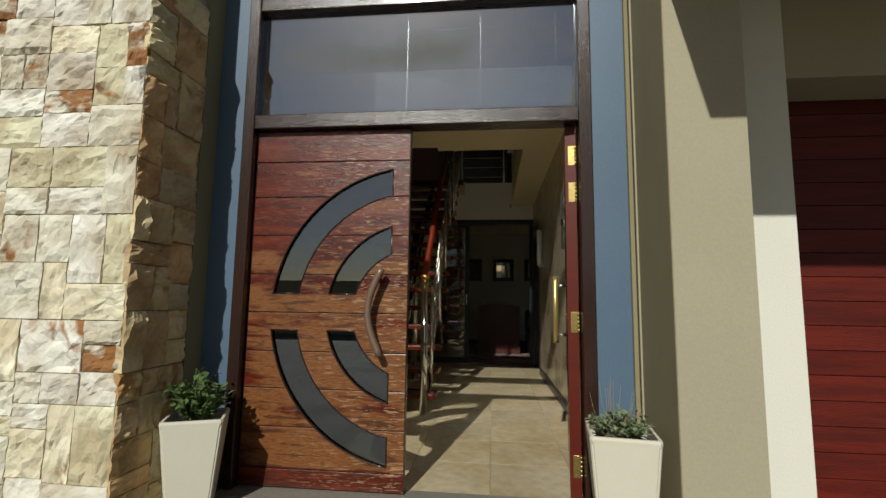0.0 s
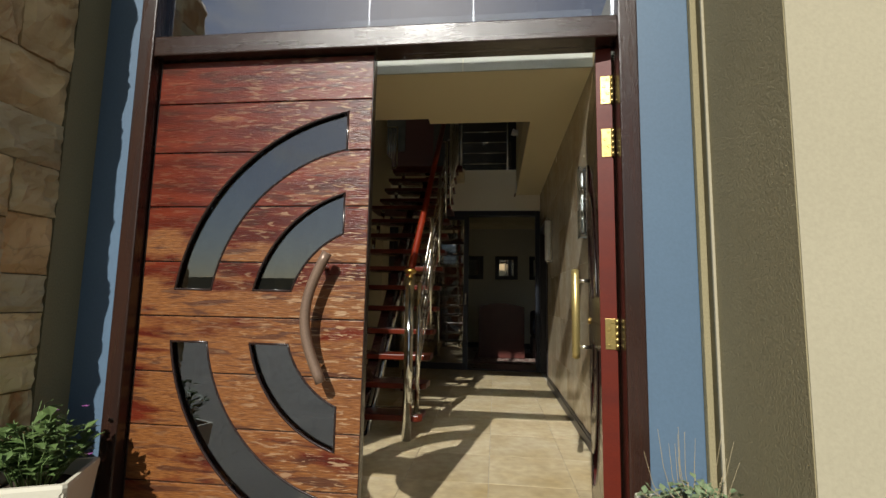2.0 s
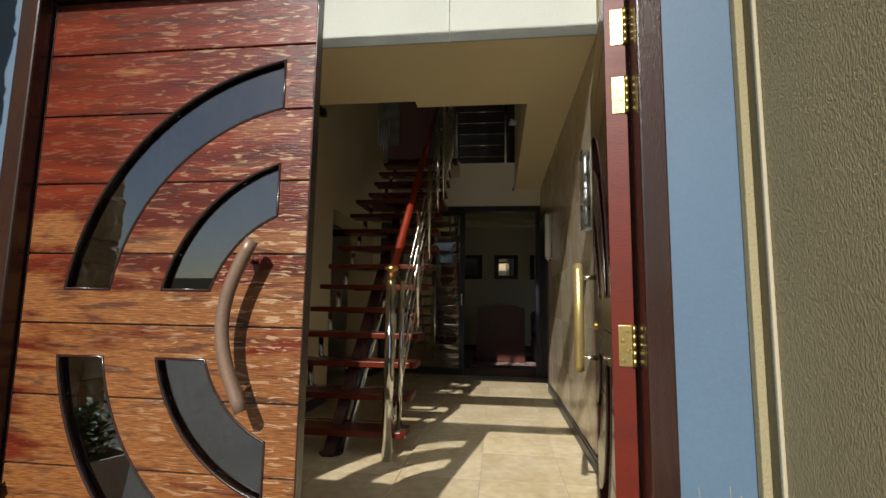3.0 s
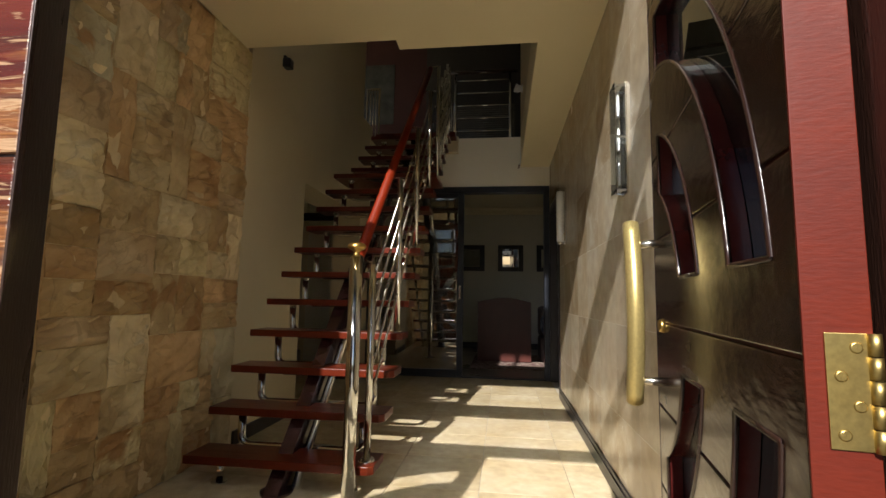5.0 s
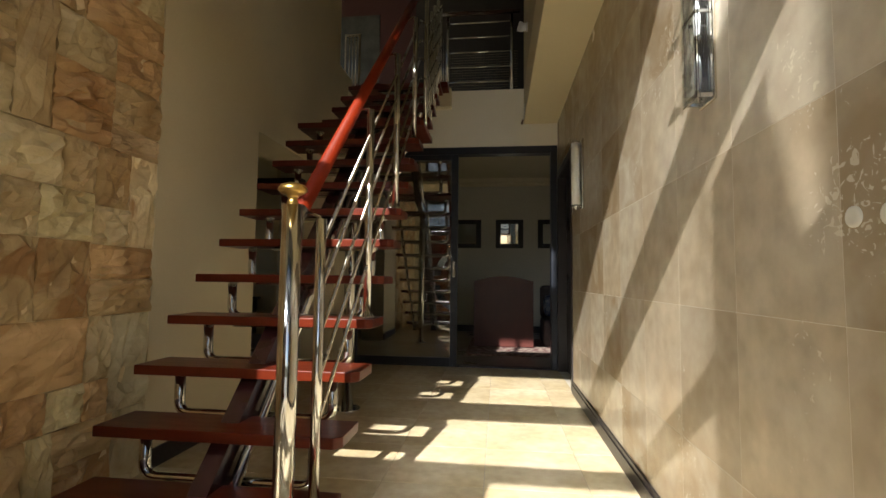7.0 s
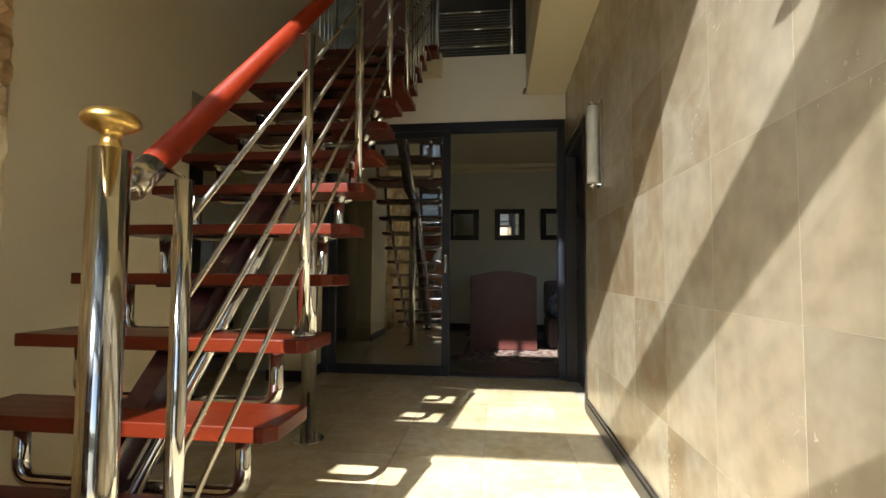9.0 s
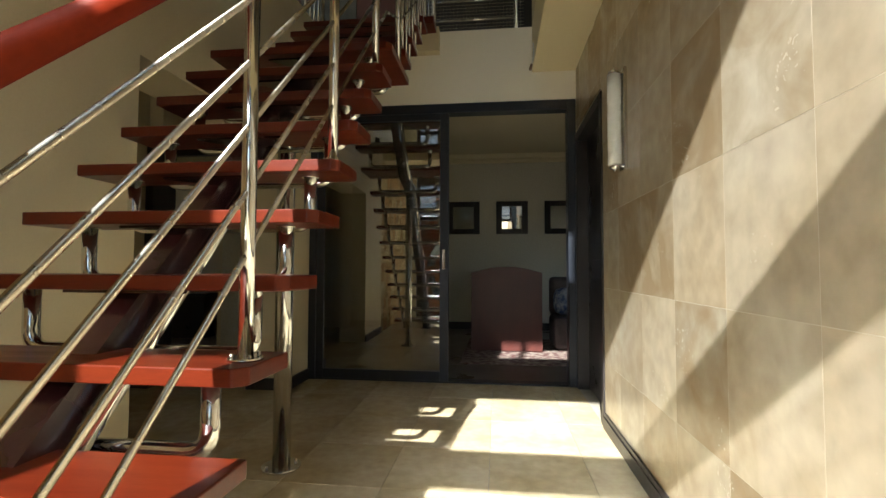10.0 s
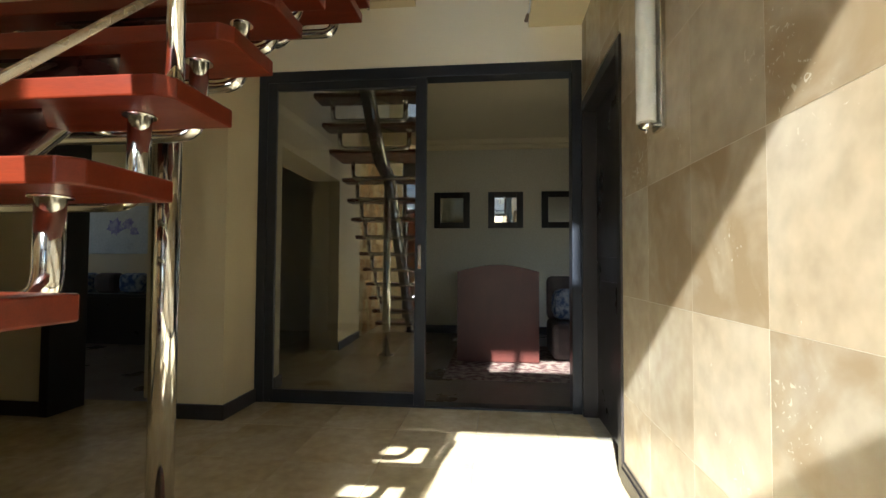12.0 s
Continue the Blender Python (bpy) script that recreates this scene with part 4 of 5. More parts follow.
posts = [(1, 4.995), (4, 5.62), (7, 6.215), (10, 6.82), (11, 7.36)]
for n, y in posts:
    top = 1.205 if n == 1 else rail_z(y) + 0.005
    part("baluster", tube([(BX, y, tread_z(n)), (BX, y, top)], 0.0188, 18), CHROME, stair, "polished steel baluster")
    part("collar", tube([(BX, y, tread_z(n)), (BX, y, tread_z(n) + 0.007)], 0.043, 18), CHROME, stair)
    for a in (0.8, 2.4, 3.9, 5.5):
        part("bolt", tube([(BX + 0.033 * math.cos(a), y + 0.033 * math.sin(a), tread_z(n) + 0.005), (BX + 0.033 * math.cos(a), y + 0.033 * math.sin(a), tread_z(n) + 0.018)], 0.0055, 6), STEEL, stair)
    part("rail_pin", tube([(BX, y, top - 0.02), (BX - 0.01, y + 0.005, top + 0.01), (RX + 0.012, y + 0.03, rail_z(y + 0.03) - 0.012)], 0.0055, 8), CHROME, stair)
rail = part("handrail", tube([(RX, 5.012, rail_z(5.012)), (RX, 7.32, rail_z(7.32))], 0.030, 24), RAIL, stair, "thick round orange-red wooden handrail")
cap = tube([(RX, 4.950, rail_z(4.950)), (RX, 5.012, rail_z(5.012))], 0.031, 24)
bm_tube(cap, [(RX, 4.951, rail_z(4.951)), (RX, 4.946, rail_z(4.946))], [0.026, 0.022], 24)
part("rail_cap", cap, STEEL, rail, "brushed steel end cap")
part("tie_rod", tube([(RX, 4.955, rail_z(4.955)), (-0.565, 4.895, 1.095)], 0.0055, 8), CHROME, stair)
for off in (0.187, 0.350, 0.514, 0.680, 0.846):
    line = ((4.995, pitch_z(4.995)), (7.05, pitch_z(4.995) + 0.995 * 2.055), (7.42, tread_z(11) + 0.20), (8.45, tread_z(16) - 0.02))
    part("rod", tube([(BX, y, z + off) for y, z in line], 0.0078, 10), RODM, stair)
# thin balusters beside the stair well, up to the landing
for k in range(4):
    y = tread_y(12 + k) + 0.10
    part("upper_baluster", tube([(-0.52, y, tread_z(12 + k)), (-0.52, y, tread_z(12 + k) + 0.98)], 0.016, 12), CHROME, stair)
for k in range(9):
    y = 7.50 + k * 0.118
    part("thin_baluster", tube([(-0.50, y, tread_z(12 + min(3, int(k / 2.1))) - 0.02), (-0.50, y, tread_z(12) + 0.86 * (y - 7.5) + 0.80)], 0.008, 10), CHROME, stair)

part("top_platform", box((TL, tread_y(16) + 0.002, 3.155), (-0.42, 8.598, 3.215), 0.004), TREAD, stair, "dark red timber platform at the stair head")
landing_rail = thing("landing_railing", (0, 8.73, 3.22), "steel landing railing with dark handrail and wire mesh", "railing")
part("handrail", tube([(-0.62, 0, 0.965), (0.40, 0, 0.965)], 0.026, 14), BEAM, landing_rail, "dark red handrail")
for x in (-0.46, 0.30):
    part("post", tube([(x, 0, 0), (x, 0, 0.95)], 0.017, 12), CHROME, landing_rail)
for k in range(5):
    part("rod", tube([(-0.46, 0, 0.115 + 0.182 * k), (0.30, 0, 0.115 + 0.182 * k)], 0.009, 8), CHROME, landing_rail)
for k in range(5):
    part("bar", tube([(-0.60 + 0.03 * k, 0.0, 0.0), (-0.60 + 0.03 * k, 0.0, 0.60 + 0.06 * (k % 2))], 0.006, 8), CHROME, landing_rail)
mesh_bm = bmesh.new()
for k in range(30):
    x = -0.56 + k * 0.031
    bm_box(mesh_bm, (x - 0.0015, 0.018, 0.02), (x + 0.0015, 0.021, 0.49))
for k in range(16):
    bm_box(mesh_bm, (-0.57, 0.020, 0.02 + k * 0.031), (0.37, 0.023, 0.023 + k * 0.031))
tagged(part("wire_mesh", mesh_bm, STEEL, landing_rail), kind="stuff")
gate = thing("landing_gate", (-1.765, 8.80, 3.30), "pale barred gate on the upper landing", "gate")
part("gate_frame", boxes(((0, 0, 0), (0.02, 0.02, 0.74)), ((0.18, 0, 0), (0.205, 0.02, 0.74)), ((0.02, 0, 0.72), (0.18, 0.02, 0.74)), ((0.02, 0, 0), (0.18, 0.02, 0.02))), STEEL, gate)
for k in range(3):
    part("bar", tube([(0.06 + 0.042 * k, 0.01, 0.02), (0.06 + 0.042 * k, 0.01, 0.72)], 0.007, 8), STEEL, gate)
art = thing("painting", (-2.60, 10.585, 4.20), "grey abstract painting on the red landing wall", "painting")
part("canvas", box((0, 0, 0), (0.80, 0.014, 1.15), 0.003), PAINTING, art)


# ---- wall lamps ----
def wall_lamp(y, z0, h):
    lamp = thing("wall_lamp", (WX, y, z0), "tall chrome and glass wall lamp, switched off", "wall lamp", "wall lamps in the hall")
    part("back_plate", box((-0.016, -0.050, 0.0), (0.0, 0.050, h), 0.004), STEEL, lamp, "satin steel back plate")
    part("reflector", box((-0.020, -0.030, 0.02), (-0.0165, 0.030, h - 0.02), 0.001), CHROME, lamp, "mirror reflector strip")
    for z in (0.008, h * 0.5 - 0.006, h - 0.022):
        part("bracket", box((-0.074, -0.046, z), (-0.016, -0.040, z + 0.014), 0.002), CHROME, lamp)
        part("bracket", box((-0.074, 0.040, z), (-0.016, 0.046, z + 0.014), 0.002), CHROME, lamp)
        part("clip", box((-0.088, -0.046, z), (-0.0745, 0.046, z + 0.014), 0.002), CHROME, lamp)
    for yy in (-0.050, 0.0425):
        part("glass_strip", box((-0.080, yy, 0.024), (-0.026, yy + 0.006, h - 0.024), 0.001), GREYGLASS, lamp, "grey glass side strip").visible_shadow = False
    gp = part("glass_front", box((-0.094, -0.050, 0.004), (-0.089, 0.050, h - 0.004), 0.0015), GLASS, lamp, "clear glass front")
    gp.visible_shadow = False
    for k in range(3):
        zc = 0.105 + k * (h - 0.21) / 2
        b = bmesh.new()
        bm_tube(b, [(-0.050, 0, zc - 0.062 + 0.124 * j / 8) for j in range(9)], [0.007, 0.010, 0.012, 0.013, 0.013, 0.013, 0.012, 0.009, 0.003], 14)
        part("bulb", b, BULB, lamp, "white lamp bulb")
        part("holder", tube([(-0.050, 0, zc - 0.078), (-0.050, 0, zc - 0.060)], 0.014, 12), CHROME, lamp)
    return lamp


wall_lamp(4.905, 1.56, 0.57).scale = (0.66, 1.1, 1.0)


def tube_lamp(y, z0, h):
    lamp = thing("wall_lamp", (WX, y, z0), "tall wall lamp with a white frosted glass tube", "wall lamp", "wall lamps in the hall")
    part("back_plate", box((-0.020, -0.048, 0.0), (0.0, 0.048, h), 0.003), STEEL, lamp, "satin steel back plate")
    part("shade", bm_tube(bmesh.new(), [(-0.058, 0, 0.030 + (h - 0.06) * k / 8) for k in range(9)], 0.036, 24), FROST, lamp, "white frosted glass tube")
    for z, d in ((0.022, -1), (h - 0.022, 1)):
        part("end_cap", bm_tube(bmesh.new(), [(-0.058, 0, z - 0.008 * d), (-0.058, 0, z + 0.010 * d), (-0.058, 0, z + 0.020 * d)], [0.030, 0.030, 0.012], 18), CHROME, lamp, "chrome end cap")
        part("bracket", box((-0.060, -0.012, z - 0.006), (-0.018, 0.012, z + 0.006), 0.002), CHROME, lamp)
        part("finial", bm_tube(bmesh.new(), [(-0.058, 0, z + 0.016 * d), (-0.058, 0, z + 0.034 * d)], [0.008, 0.005], 10), CHROME, lamp)
    return lamp


tube_lamp(7.115, 1.565, 0.555)


# ---- small fittings ----
spot = thing("wall_light", (0.44, 8.05, 3.60), "small white wall light beside the stair well", "wall light")
part("body", tube([(-0.005, 0, 0), (-0.05, 0, 0), (-0.09, 0.0, 0.015)], [0.03, 0.045, 0.05], 16), WHITEGLAZE, spot)
part("base", tube([(0.0, 0, 0), (-0.012, 0, 0)], 0.05, 16), WHITEGLAZE, spot)
cord = thing("cable_end", (0.43, 8.45, 2.95), "short loose cable hanging from the ceiling edge", "cable")
part("cable", tube([(0, 0, 0.0), (0.004, 0, -0.08), (-0.004, 0, -0.16), (-0.016, 0.0, -0.19)], 0.006, 8), WHITEGLAZE, cord)
part("plug", tube([(-0.014, 0, -0.185), (-0.026, 0, -0.235)], [0.010, 0.013], 10), BRONZE, cord)
sensor = thing("wall_sensor", (LX, 6.05, 2.98), "small black sensor on the stair wall", "sensor")
part("body", box((0.0, -0.04, -0.05), (0.07, 0.04, 0.03), 0.012), BLACK, sensor)
part("bracket", box((0.0, -0.02, 0.03), (0.02, 0.02, 0.06), 0.003), BLACK, sensor)
for y, z in ((4.321, 1.116), (4.237, 1.111)):
    tagged(part("wall_plug", bm_tube(bmesh.new(), [(WX + 0.004, y, z), (WX - 0.003, y, z), (WX - 0.006, y, z)], [0.021, 0.021, 0.015], 18), PLUG), "small round pale plug in the tiled wall", "wall plug", "plugs in the wall")

# ---- bedroom things ----
bed = thing("bed", (0.235, 10.32, 0), "mahogany bed with arched footboard and dark bedding", "bed")
o = [(-0.435, 0.02), (0.435, 0.02), (0.435, 0.98)] + [(0.435 - 0.87 * k / 12, 0.98 + 0.075 * math.sin(math.pi * k / 12)) for k in range(1, 12)] + [(-0.435, 0.98)]
bmf = bm_prism(bmesh.new(), o, 0.0, 0.035)
part("footboard", bmf, WOODRED, bed)
part("rail", boxes(((-0.42, 0.035, 0.22), (-0.39, 1.9, 0.36)), ((0.39, 0.035, 0.22), (0.42, 1.9, 0.36)), bevel=0.004), WOODRED, bed)
part("mattress", box((-0.39, 0.04, 0.24), (0.39, 1.9, 0.50), 0.04), CLOTH, bed)
part("headboard", box((-0.435, 1.9, 0.02), (0.435, 1.935, 1.0), 0.01), WOODRED, bed)
rug = tagged(part("rug", box((-0.28, 9.58, -0.001), (1.10, 11.4, 0.010), 0.004), RUG), "dark patterned woven rug on the bedroom floor", "rug")
seat = thing("armchair", (1.15, 10.75, 0), "grey upholstered armchair beside the bed", "armchair")
part("base", box((-0.32, -0.3, 0.02), (0.36, 0.36, 0.42), 0.06), CLOTH, seat)
part("backrest", box((-0.32, 0.2, 0.40), (0.36, 0.38, 0.92), 0.06), CLOTH, seat)
cush = tagged(part("cushion", box((0.86, 10.62, 0.43), (1.22, 10.92, 0.78), 0.10), BLUECLOTH), "blue and white printed cushion on the armchair", "cushion")
for i, (x0, x1) in enumerate(((-0.735, -0.178), (0.105, 0.640), (0.918, 1.44))):
    fr = thing("wall_mirror", ((x0 + x1) / 2, 12.5, 1.62), "small square mirror in a wide black frame", "mirror", "mirrors in a row on the bedroom wall")
    w, h = (x1 - x0) / 2, 0.56
    part("frame", boxes(((-w, -0.03, 0), (-w + 0.10, 0, h)), ((w - 0.10, -0.03, 0), (w, 0, h)), ((-w + 0.10, -0.03, 0), (w - 0.10, 0, 0.09)), ((-w + 0.10, -0.03, h - 0.09), (w - 0.10, 0, h)), bevel=0.005), BLACK, fr)
    gm = part("glass", box((-w + 0.10, -0.004, 0.09), (w - 0.10, 0.004, h - 0.09)), MIRROR, fr, "mirror glass")
    gm.location, gm.rotation_euler = (0, -0.002, 0), (radians(2.2), 0, 0)

# ---- side room things ----
pic = thing("picture", (-5.42, 11.2, 1.18), "pale unframed picture with purple flowers", "picture")
part("print", box((0, -0.02, 0), (0.95, 0, 0.66), 0.004), FLORAL, pic)
rp = random.Random(21)
for fx, fz, size in ((0.40, 0.36, 0.15), (0.60, 0.42, 0.10), (0.70, 0.31, 0.08)):
    fb = bmesh.new()
    for k in range(9):
        a, r = k * 0.70 + rp.uniform(-0.2, 0.2), size * rp.uniform(0.7, 1.1)
        tip = Vector((math.cos(a), 0, math.sin(a))) * r
        side = Vector((-math.sin(a), 0, math.cos(a))) * r * 0.30
        at = Vector((fx, -0.023 - 0.0008 * (k % 3), fz))
        fb.faces.new([fb.verts.new(at + w) for w in (Vector((0, 0, 0)), tip * 0.55 - side, tip, tip * 0.55 + side)])
    part("painted_flower", fb, FLORALP, pic, "purple painted flower")
console = thing("console_table", (-5.6, 10.7, 0), "dark wooden console table against the wall", "table")
part("tabletop", box((0, 0, 0.62), (1.6, 0.45, 0.66), 0.005), BLACK, console)
part("body", box((0.05, 0.05, 0.02), (1.55, 0.44, 0.62), 0.005), BLACK, console)
for i in range(3):
    tagged(part("cushion", box((-5.4 + i * 0.36, 10.85, 0.662), (-5.08 + i * 0.36, 11.1, 0.92), 0.07), CLOTH if i % 2 else BLUECLOTH), "printed cushion leaning on the console", "cushion", "cushions on the console")


# ---- pots and plants ----
def pot(at, h, top, bot, label):
    p = thing("plant_pot", at, label, "plant pot", "pots beside the front door")
    b = bmesh.new()
    rings = []
    for z, w in ((0.0, bot), (h - 0.03, top - 0.004), (h - 0.012, top), (h, top - 0.004), (h, top - 0.03), (h - 0.05, top - 0.034)):
        k = 0.93
        rings.append([b.verts.new((x * w / 2, y * w / 2, z)) for x, y in ((-1, -k), (-k, -1), (k, -1), (1, -k), (1, k), (k, 1), (-k, 1), (-1, k))])
    for a, c in zip(rings, rings[1:]):
        for i in range(8):
            b.faces.new((a[i], a[(i + 1) % 8], c[(i + 1) % 8], c[i]))
    b.faces.new(rings[0][::-1])
    bmesh.ops.bevel(b, geom=[e for e in b.edges if abs(e.verts[0].co.z - e.verts[1].co.z) > 0.2], offset=0.006, segments=2, affect='EDGES')
    part("body", b, POT, p)
    part("soil", tube([(0, 0, h - 0.07), (0, 0, h - 0.045)], top / 2 - 0.02, 16), SOIL, p)
    return p


def plant(at, height, spread, n, leafm, leaf_len, label, seed, stalks=0, flowers=0):
    rnd = random.Random(seed)
    t = thing("plant", at, label, "plant")
    stems, leaves = bmesh.new(), bmesh.new()
    for i in range(n):
        a, r = rnd.uniform(0, 6.283), spread * math.sqrt(rnd.random())
        h = height * rnd.uniform(0.45, 1.0) * (1 - 0.35 * (r / spread))
        base = Vector((r * 0.35 * math.cos(a), r * 0.35 * math.sin(a), 0))
        tip = Vector((r * math.cos(a), r * math.sin(a), h))
        mid = (base + tip) / 2 + Vector((rnd.uniform(-.02, .02), rnd.uniform(-.02, .02), 0.02))
        bm_tube(stems, [base, mid, tip], [0.0022, 0.0018, 0.001], 5)
        for k in range(rnd.randint(7, 11)):
            f = rnd.uniform(0.25, 1.0)
            p = base.lerp(mid, f * 2) if f < 0.5 else mid.lerp(tip, f * 2 - 1)
            b_, el = rnd.uniform(0, 6.283), rnd.uniform(-0.3, 0.9)
            d = Vector((math.cos(b_) * math.cos(el), math.sin(b_) * math.cos(el), math.sin(el)))
            s_ = d.cross(Vector((0, 0, 1))).normalized() * leaf_len * rnd.uniform(0.28, 0.45)
            L = leaf_len * rnd.uniform(0.6, 1.2)
            up = Vector((0, 0, 0.25 * L))
            v = [leaves.verts.new(q) for q in (p, p + d * L * 0.45 + s_ + up * 0.6, p + d * L, p + d * L * 0.45 - s_ + up * 0.6, p + d * L * 0.5 + up * 0.2)]
            for q in ((0, 1, 4), (1, 2, 4), (2, 3, 4), (3, 0, 4)):
                leaves.faces.new([v[i_] for i_ in q])
    tagged(part("branchwork", stems, STALK if stalks else LEAF, t), kind="stuff")
    tagged(part("foliage", leaves, leafm, t), kind="stuff")
    for i in range(stalks):
        a, r = rnd.uniform(0, 6.283), spread * rnd.uniform(0.3, 1.0)
        h = height * rnd.uniform(1.1, 1.75)
        part("stalk", tube([(r * .4 * math.cos(a), r * .4 * math.sin(a), 0), (r * .8 * math.cos(a), r * .8 * math.sin(a), h * 0.6), (r * math.cos(a) + 0.01, r * math.sin(a), h)], [0.0011, 0.0009, 0.0005], 5), STALK, t)
    for i in range(flowers):
        a = rnd.uniform(0, 6.283)
        c = Vector((spread * 0.9 * math.cos(a), spread * 0.9 * math.sin(a), height * rnd.uniform(0.3, 0.75)))
        fb = bmesh.new()
        for k in range(6):
            bb = k * 1.047
            d = Vector((math.cos(bb), math.sin(bb), 0.5)) * 0.014
            s_ = Vector((-math.sin(bb), math.cos(bb), 0)) * 0.006
            q = [fb.verts.new(c + w) for w in (Vector((0, 0, 0)), d * 0.6 + s_, d, d * 0.6 - s_)]
            fb.faces.new(q)
        part("flower", fb, FLOWER, t, "small purple flower")
    return t


pot((-1.40, 2.70, -0.012), 0.47, 0.28, 0.19, "tapered cream ceramic pot in front of the stone pier").rotation_euler = (0, 0, radians(24))
plant((-1.40, 2.70, 0.41), 0.31, 0.16, 46, LEAF, 0.052, "bushy green herb with purple flowers in a pot", 3, flowers=7)
pot((0.665, 2.62, -0.012), 0.50, 0.29, 0.21, "tapered cream ceramic pot in front of the blue panel").rotation_euler = (0, 0, radians(-7))
plant((0.665, 2.62, 0.44), 0.155, 0.15, 90, LEAFG, 0.026, "low grey-green herb with dry stalks in a pot", 5, stalks=14)


# ---- pieces of floors and walls ----
def stone_field(parent, u0, u1, v0, v1, seed, place, depth, material, big, rough, joint=0.0022):
    """Random ashlar: courses split into stones of uneven size, each a split-faced block of its own."""
    rnd = random.Random(seed)
    cells = []

    def split(a, b_, c, d):
        w, h = b_ - a, d - c
        if w * h > big * rnd.uniform(0.5, 1.5) and max(w, h) > 0.13:
            if w > h * rnd.uniform(0.7, 1.25):
                m = a + w * rnd.uniform(0.33, 0.67)
                split(a, m, c, d)
                split(m, b_, c, d)
            else:
                m = c + h * rnd.uniform(0.33, 0.67)
                split(a, b_, c, m)
                split(a, b_, m, d)
        else:
            cells.append((a, b_, c, d))
    split(u0, u1, v0, v1)
    for a, b_, c, d in cells:
        g = joint
        a, b_, c, d = a + g, b_ - g, c + g, d - g
        b = bmesh.new()
        n = 8
        sd = Vector((rnd.uniform(0, 50), rnd.uniform(0, 50), rnd.uniform(0, 50)))
        dd = depth * rnd.uniform(0.75, 1.2)
        tilt_u, tilt_v = rnd.uniform(-1, 1) * rough * 0.35, rnd.uniform(-1, 1) * rough * 0.35
        back = [b.verts.new(place(u, v, 0)) for u, v in ((a, c), (b_, c), (b_, d), (a, d))]
        grid = []
        for j in range(n):
            row = []
            for i in range(n):
                fu, fv = i / (n - 1), j / (n - 1)
                edge = i in (0, n - 1) or j in (0, n - 1)
                u, v = a + (b_ - a) * fu, c + (d - c) * fv
                if not edge:
                    u += rnd.uniform(-1, 1) * (b_ - a) * 0.045
                    v += rnd.uniform(-1, 1) * (d - c) * 0.045
                q = sd + Vector((u, v, 0)) * 9.0
                crag = 0.55 - 1.5 * abs(noise.noise(q)) + 0.5 * noise.noise(q * 2.7)
                w = dd + (crag * rough + rnd.uniform(-0.12, 0.12) * rough + tilt_u * (fu - .5) * 2 + tilt_v * (fv - .5) * 2 if not edge else rnd.uniform(-0.25, 0.15) * rough)
                row.append(b.verts.new(place(u, v, w)))
            grid.append(row)
        for j in range(n - 1):
            for i in range(n - 1):
                b.faces.new((grid[j][i], grid[j][i + 1], grid[j + 1][i + 1], grid[j + 1][i]))
        rims = ([grid[0][i] for i in range(n)], [grid[j][-1] for j in range(n)], [grid[-1][i] for i in range(n - 1, -1, -1)], [grid[j][0] for j in range(n - 1, -1, -1)])
        for k, rim in enumerate(rims):
            b.faces.new([back[(k + 1) % 4], back[k]] + rim)
        bmesh.ops.recalc_face_normals(b, faces=b.faces[:])
        part("stone", b, material, parent)


clad_front = tagged(part("wall_cladding_front", box((-3.6, 2.405, -0.012), (-1.60, 2.419, 4.2)), GROUT), "pale split sandstone cladding on the pier", "wall", kind="structure")
stone_field(clad_front, -2.72, -1.588, 0.0, 2.75, 11, lambda u, v, w: (u, 2.406 - w, v), 0.022, STONE, 0.060, 0.024)
clad_side = tagged(part("wall_cladding_reveal", box((-1.624, 2.42, -0.012), (-1.612, 2.835, 4.2)), GROUT), "split sandstone return of the pier, its shade put into darker stone", "wall", kind="structure")
# the return's shade is put into its colour by using the darker hall stone
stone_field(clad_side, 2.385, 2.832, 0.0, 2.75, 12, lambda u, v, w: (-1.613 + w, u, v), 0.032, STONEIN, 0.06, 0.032)
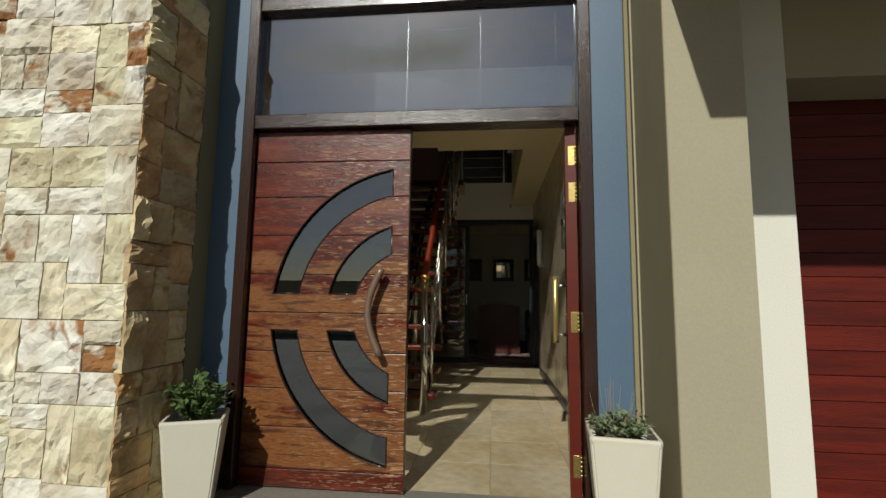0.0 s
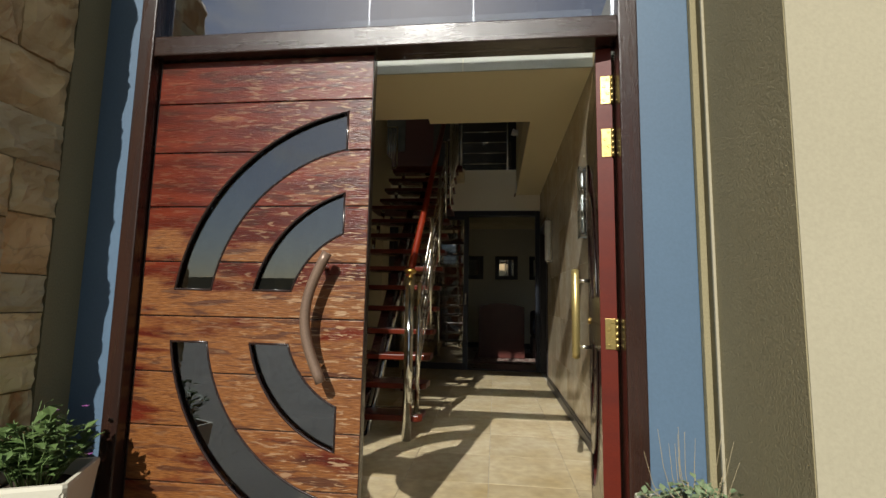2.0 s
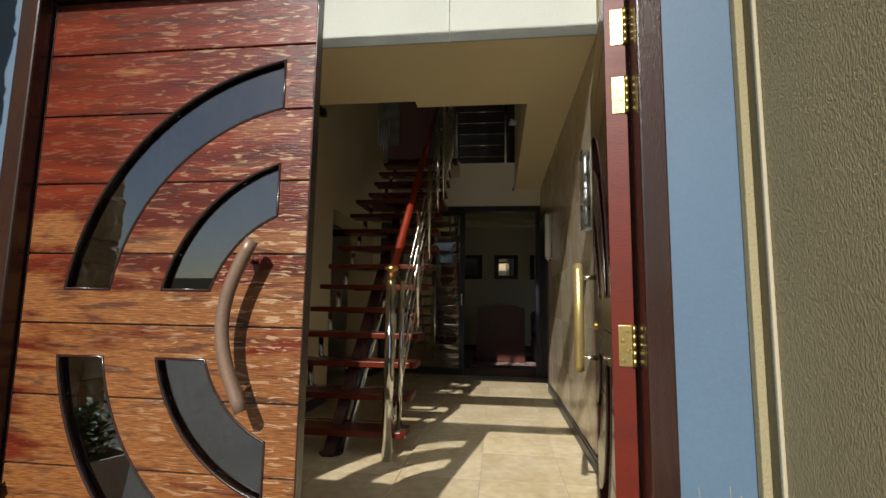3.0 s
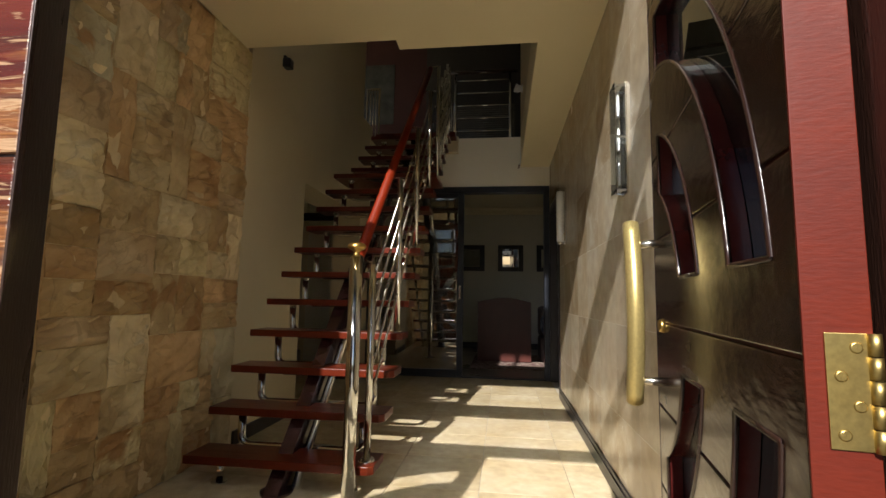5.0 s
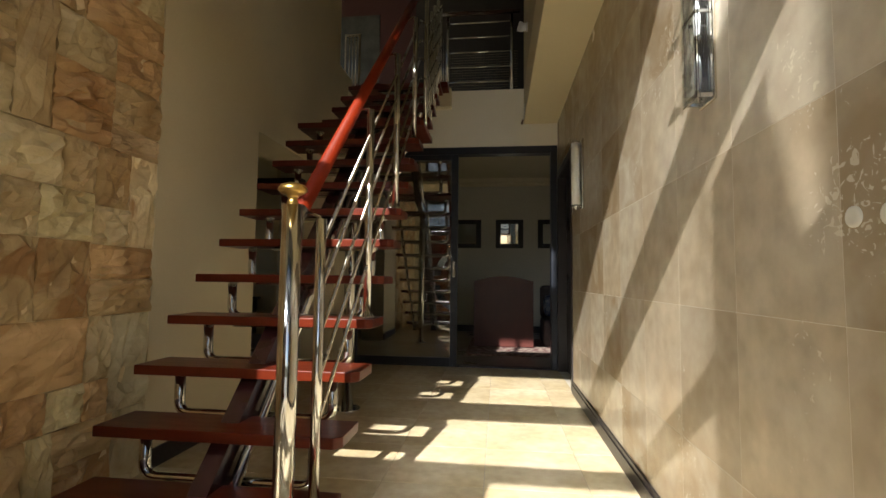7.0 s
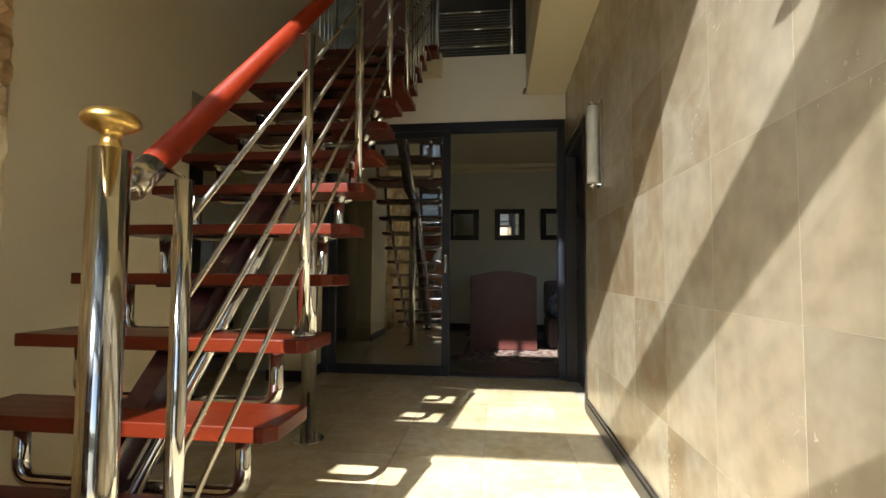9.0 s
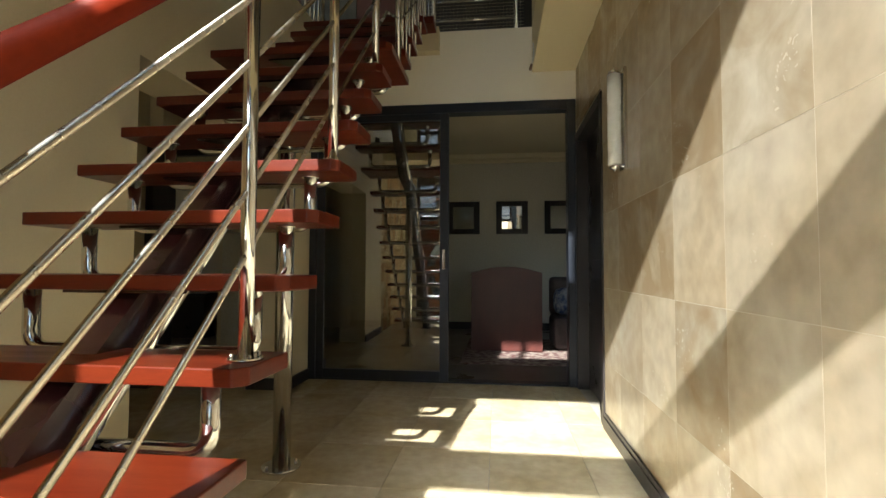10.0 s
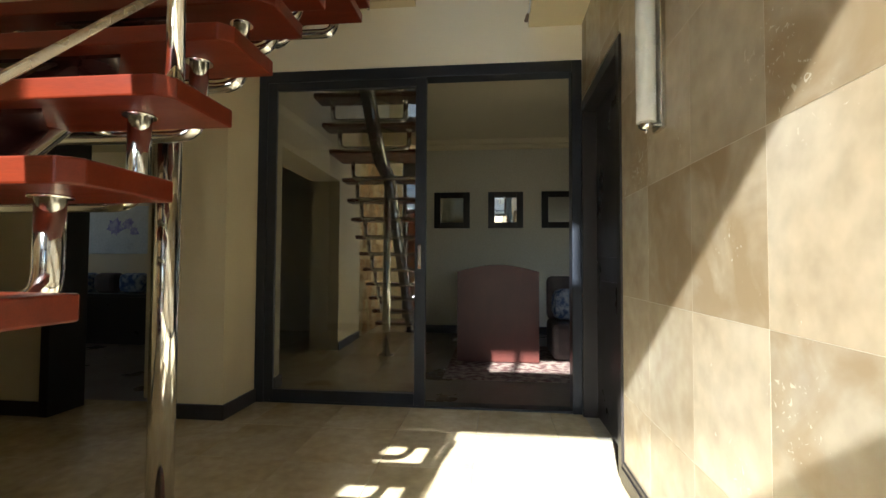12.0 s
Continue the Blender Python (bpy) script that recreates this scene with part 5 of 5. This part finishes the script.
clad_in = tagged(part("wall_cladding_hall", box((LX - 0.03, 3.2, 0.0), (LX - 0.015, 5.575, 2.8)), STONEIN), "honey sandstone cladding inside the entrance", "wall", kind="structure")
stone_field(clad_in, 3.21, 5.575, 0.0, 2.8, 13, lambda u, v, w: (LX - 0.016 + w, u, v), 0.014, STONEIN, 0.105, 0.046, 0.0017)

floor_ob = bpy.data.objects["floor"]
for i in range(6):
    for j in range(12):
        x0, y0 = -2.415 + 0.5 * i + 0.5, 3.085 + 0.515 * (j - 1) + 0.51
        xa, xb, ya, yb = max(x0, LX + 0.0), min(x0 + 0.497, WX), max(y0, 3.085), min(y0 + 0.512, 8.70)
        if xb - xa < 0.03 or yb - ya < 0.03:
            continue
        part("tile", box((xa, ya, -0.006), (xb, yb, 0.0), 0.0008), TILE, floor_ob)
wide = bmesh.new()
for i in range(10):
    for j in range(7):
        bm_box(wide, (-6.6 + 0.51 * i, 5.0 + 0.515 * j, -0.006), (min(-6.6 + 0.51 * i + 0.5075, LX - 0.002), 5.0 + 0.515 * j + 0.512, -0.0005))
tagged(part("far_tiles", wide, TILE, floor_ob), kind="stuff")
wall_ob = bpy.data.objects["wall_right"]
for i in range(14):
    for j in range(-1, 6):
        y0, z0 = 6.03 + 0.4185 * (i - 7), 0.905 + 0.477 * (j - 1)
        ya, yb, za, zb = max(y0, 3.25), min(y0 + 0.4172, 8.69), max(z0, 0.0), min(z0 + 0.4757, 2.80)
        cuts = [(ya, yb, za, zb)]
        if yb > 7.70 and za < 2.25:
            cuts = [(ya, 7.70, za, zb), (max(ya, 7.70), yb, max(za, 2.252), zb)]
        for p, q, lo, hi in cuts:
            if q - p > 0.02 and hi - lo > 0.02:
                part("wall_tile", box((WX, p, lo), (WX + 0.014, q, hi), 0.0004), WTILE, wall_ob)
part("tile_joint", boxes(((WX + 0.0004, 3.25, 0.0), (WX + 0.0138, 7.70, 2.798)), ((WX + 0.0004, 7.70, 2.252), (WX + 0.0138, 8.69, 2.798))), TGROUT, wall_ob, "pale grout between the wall tiles")
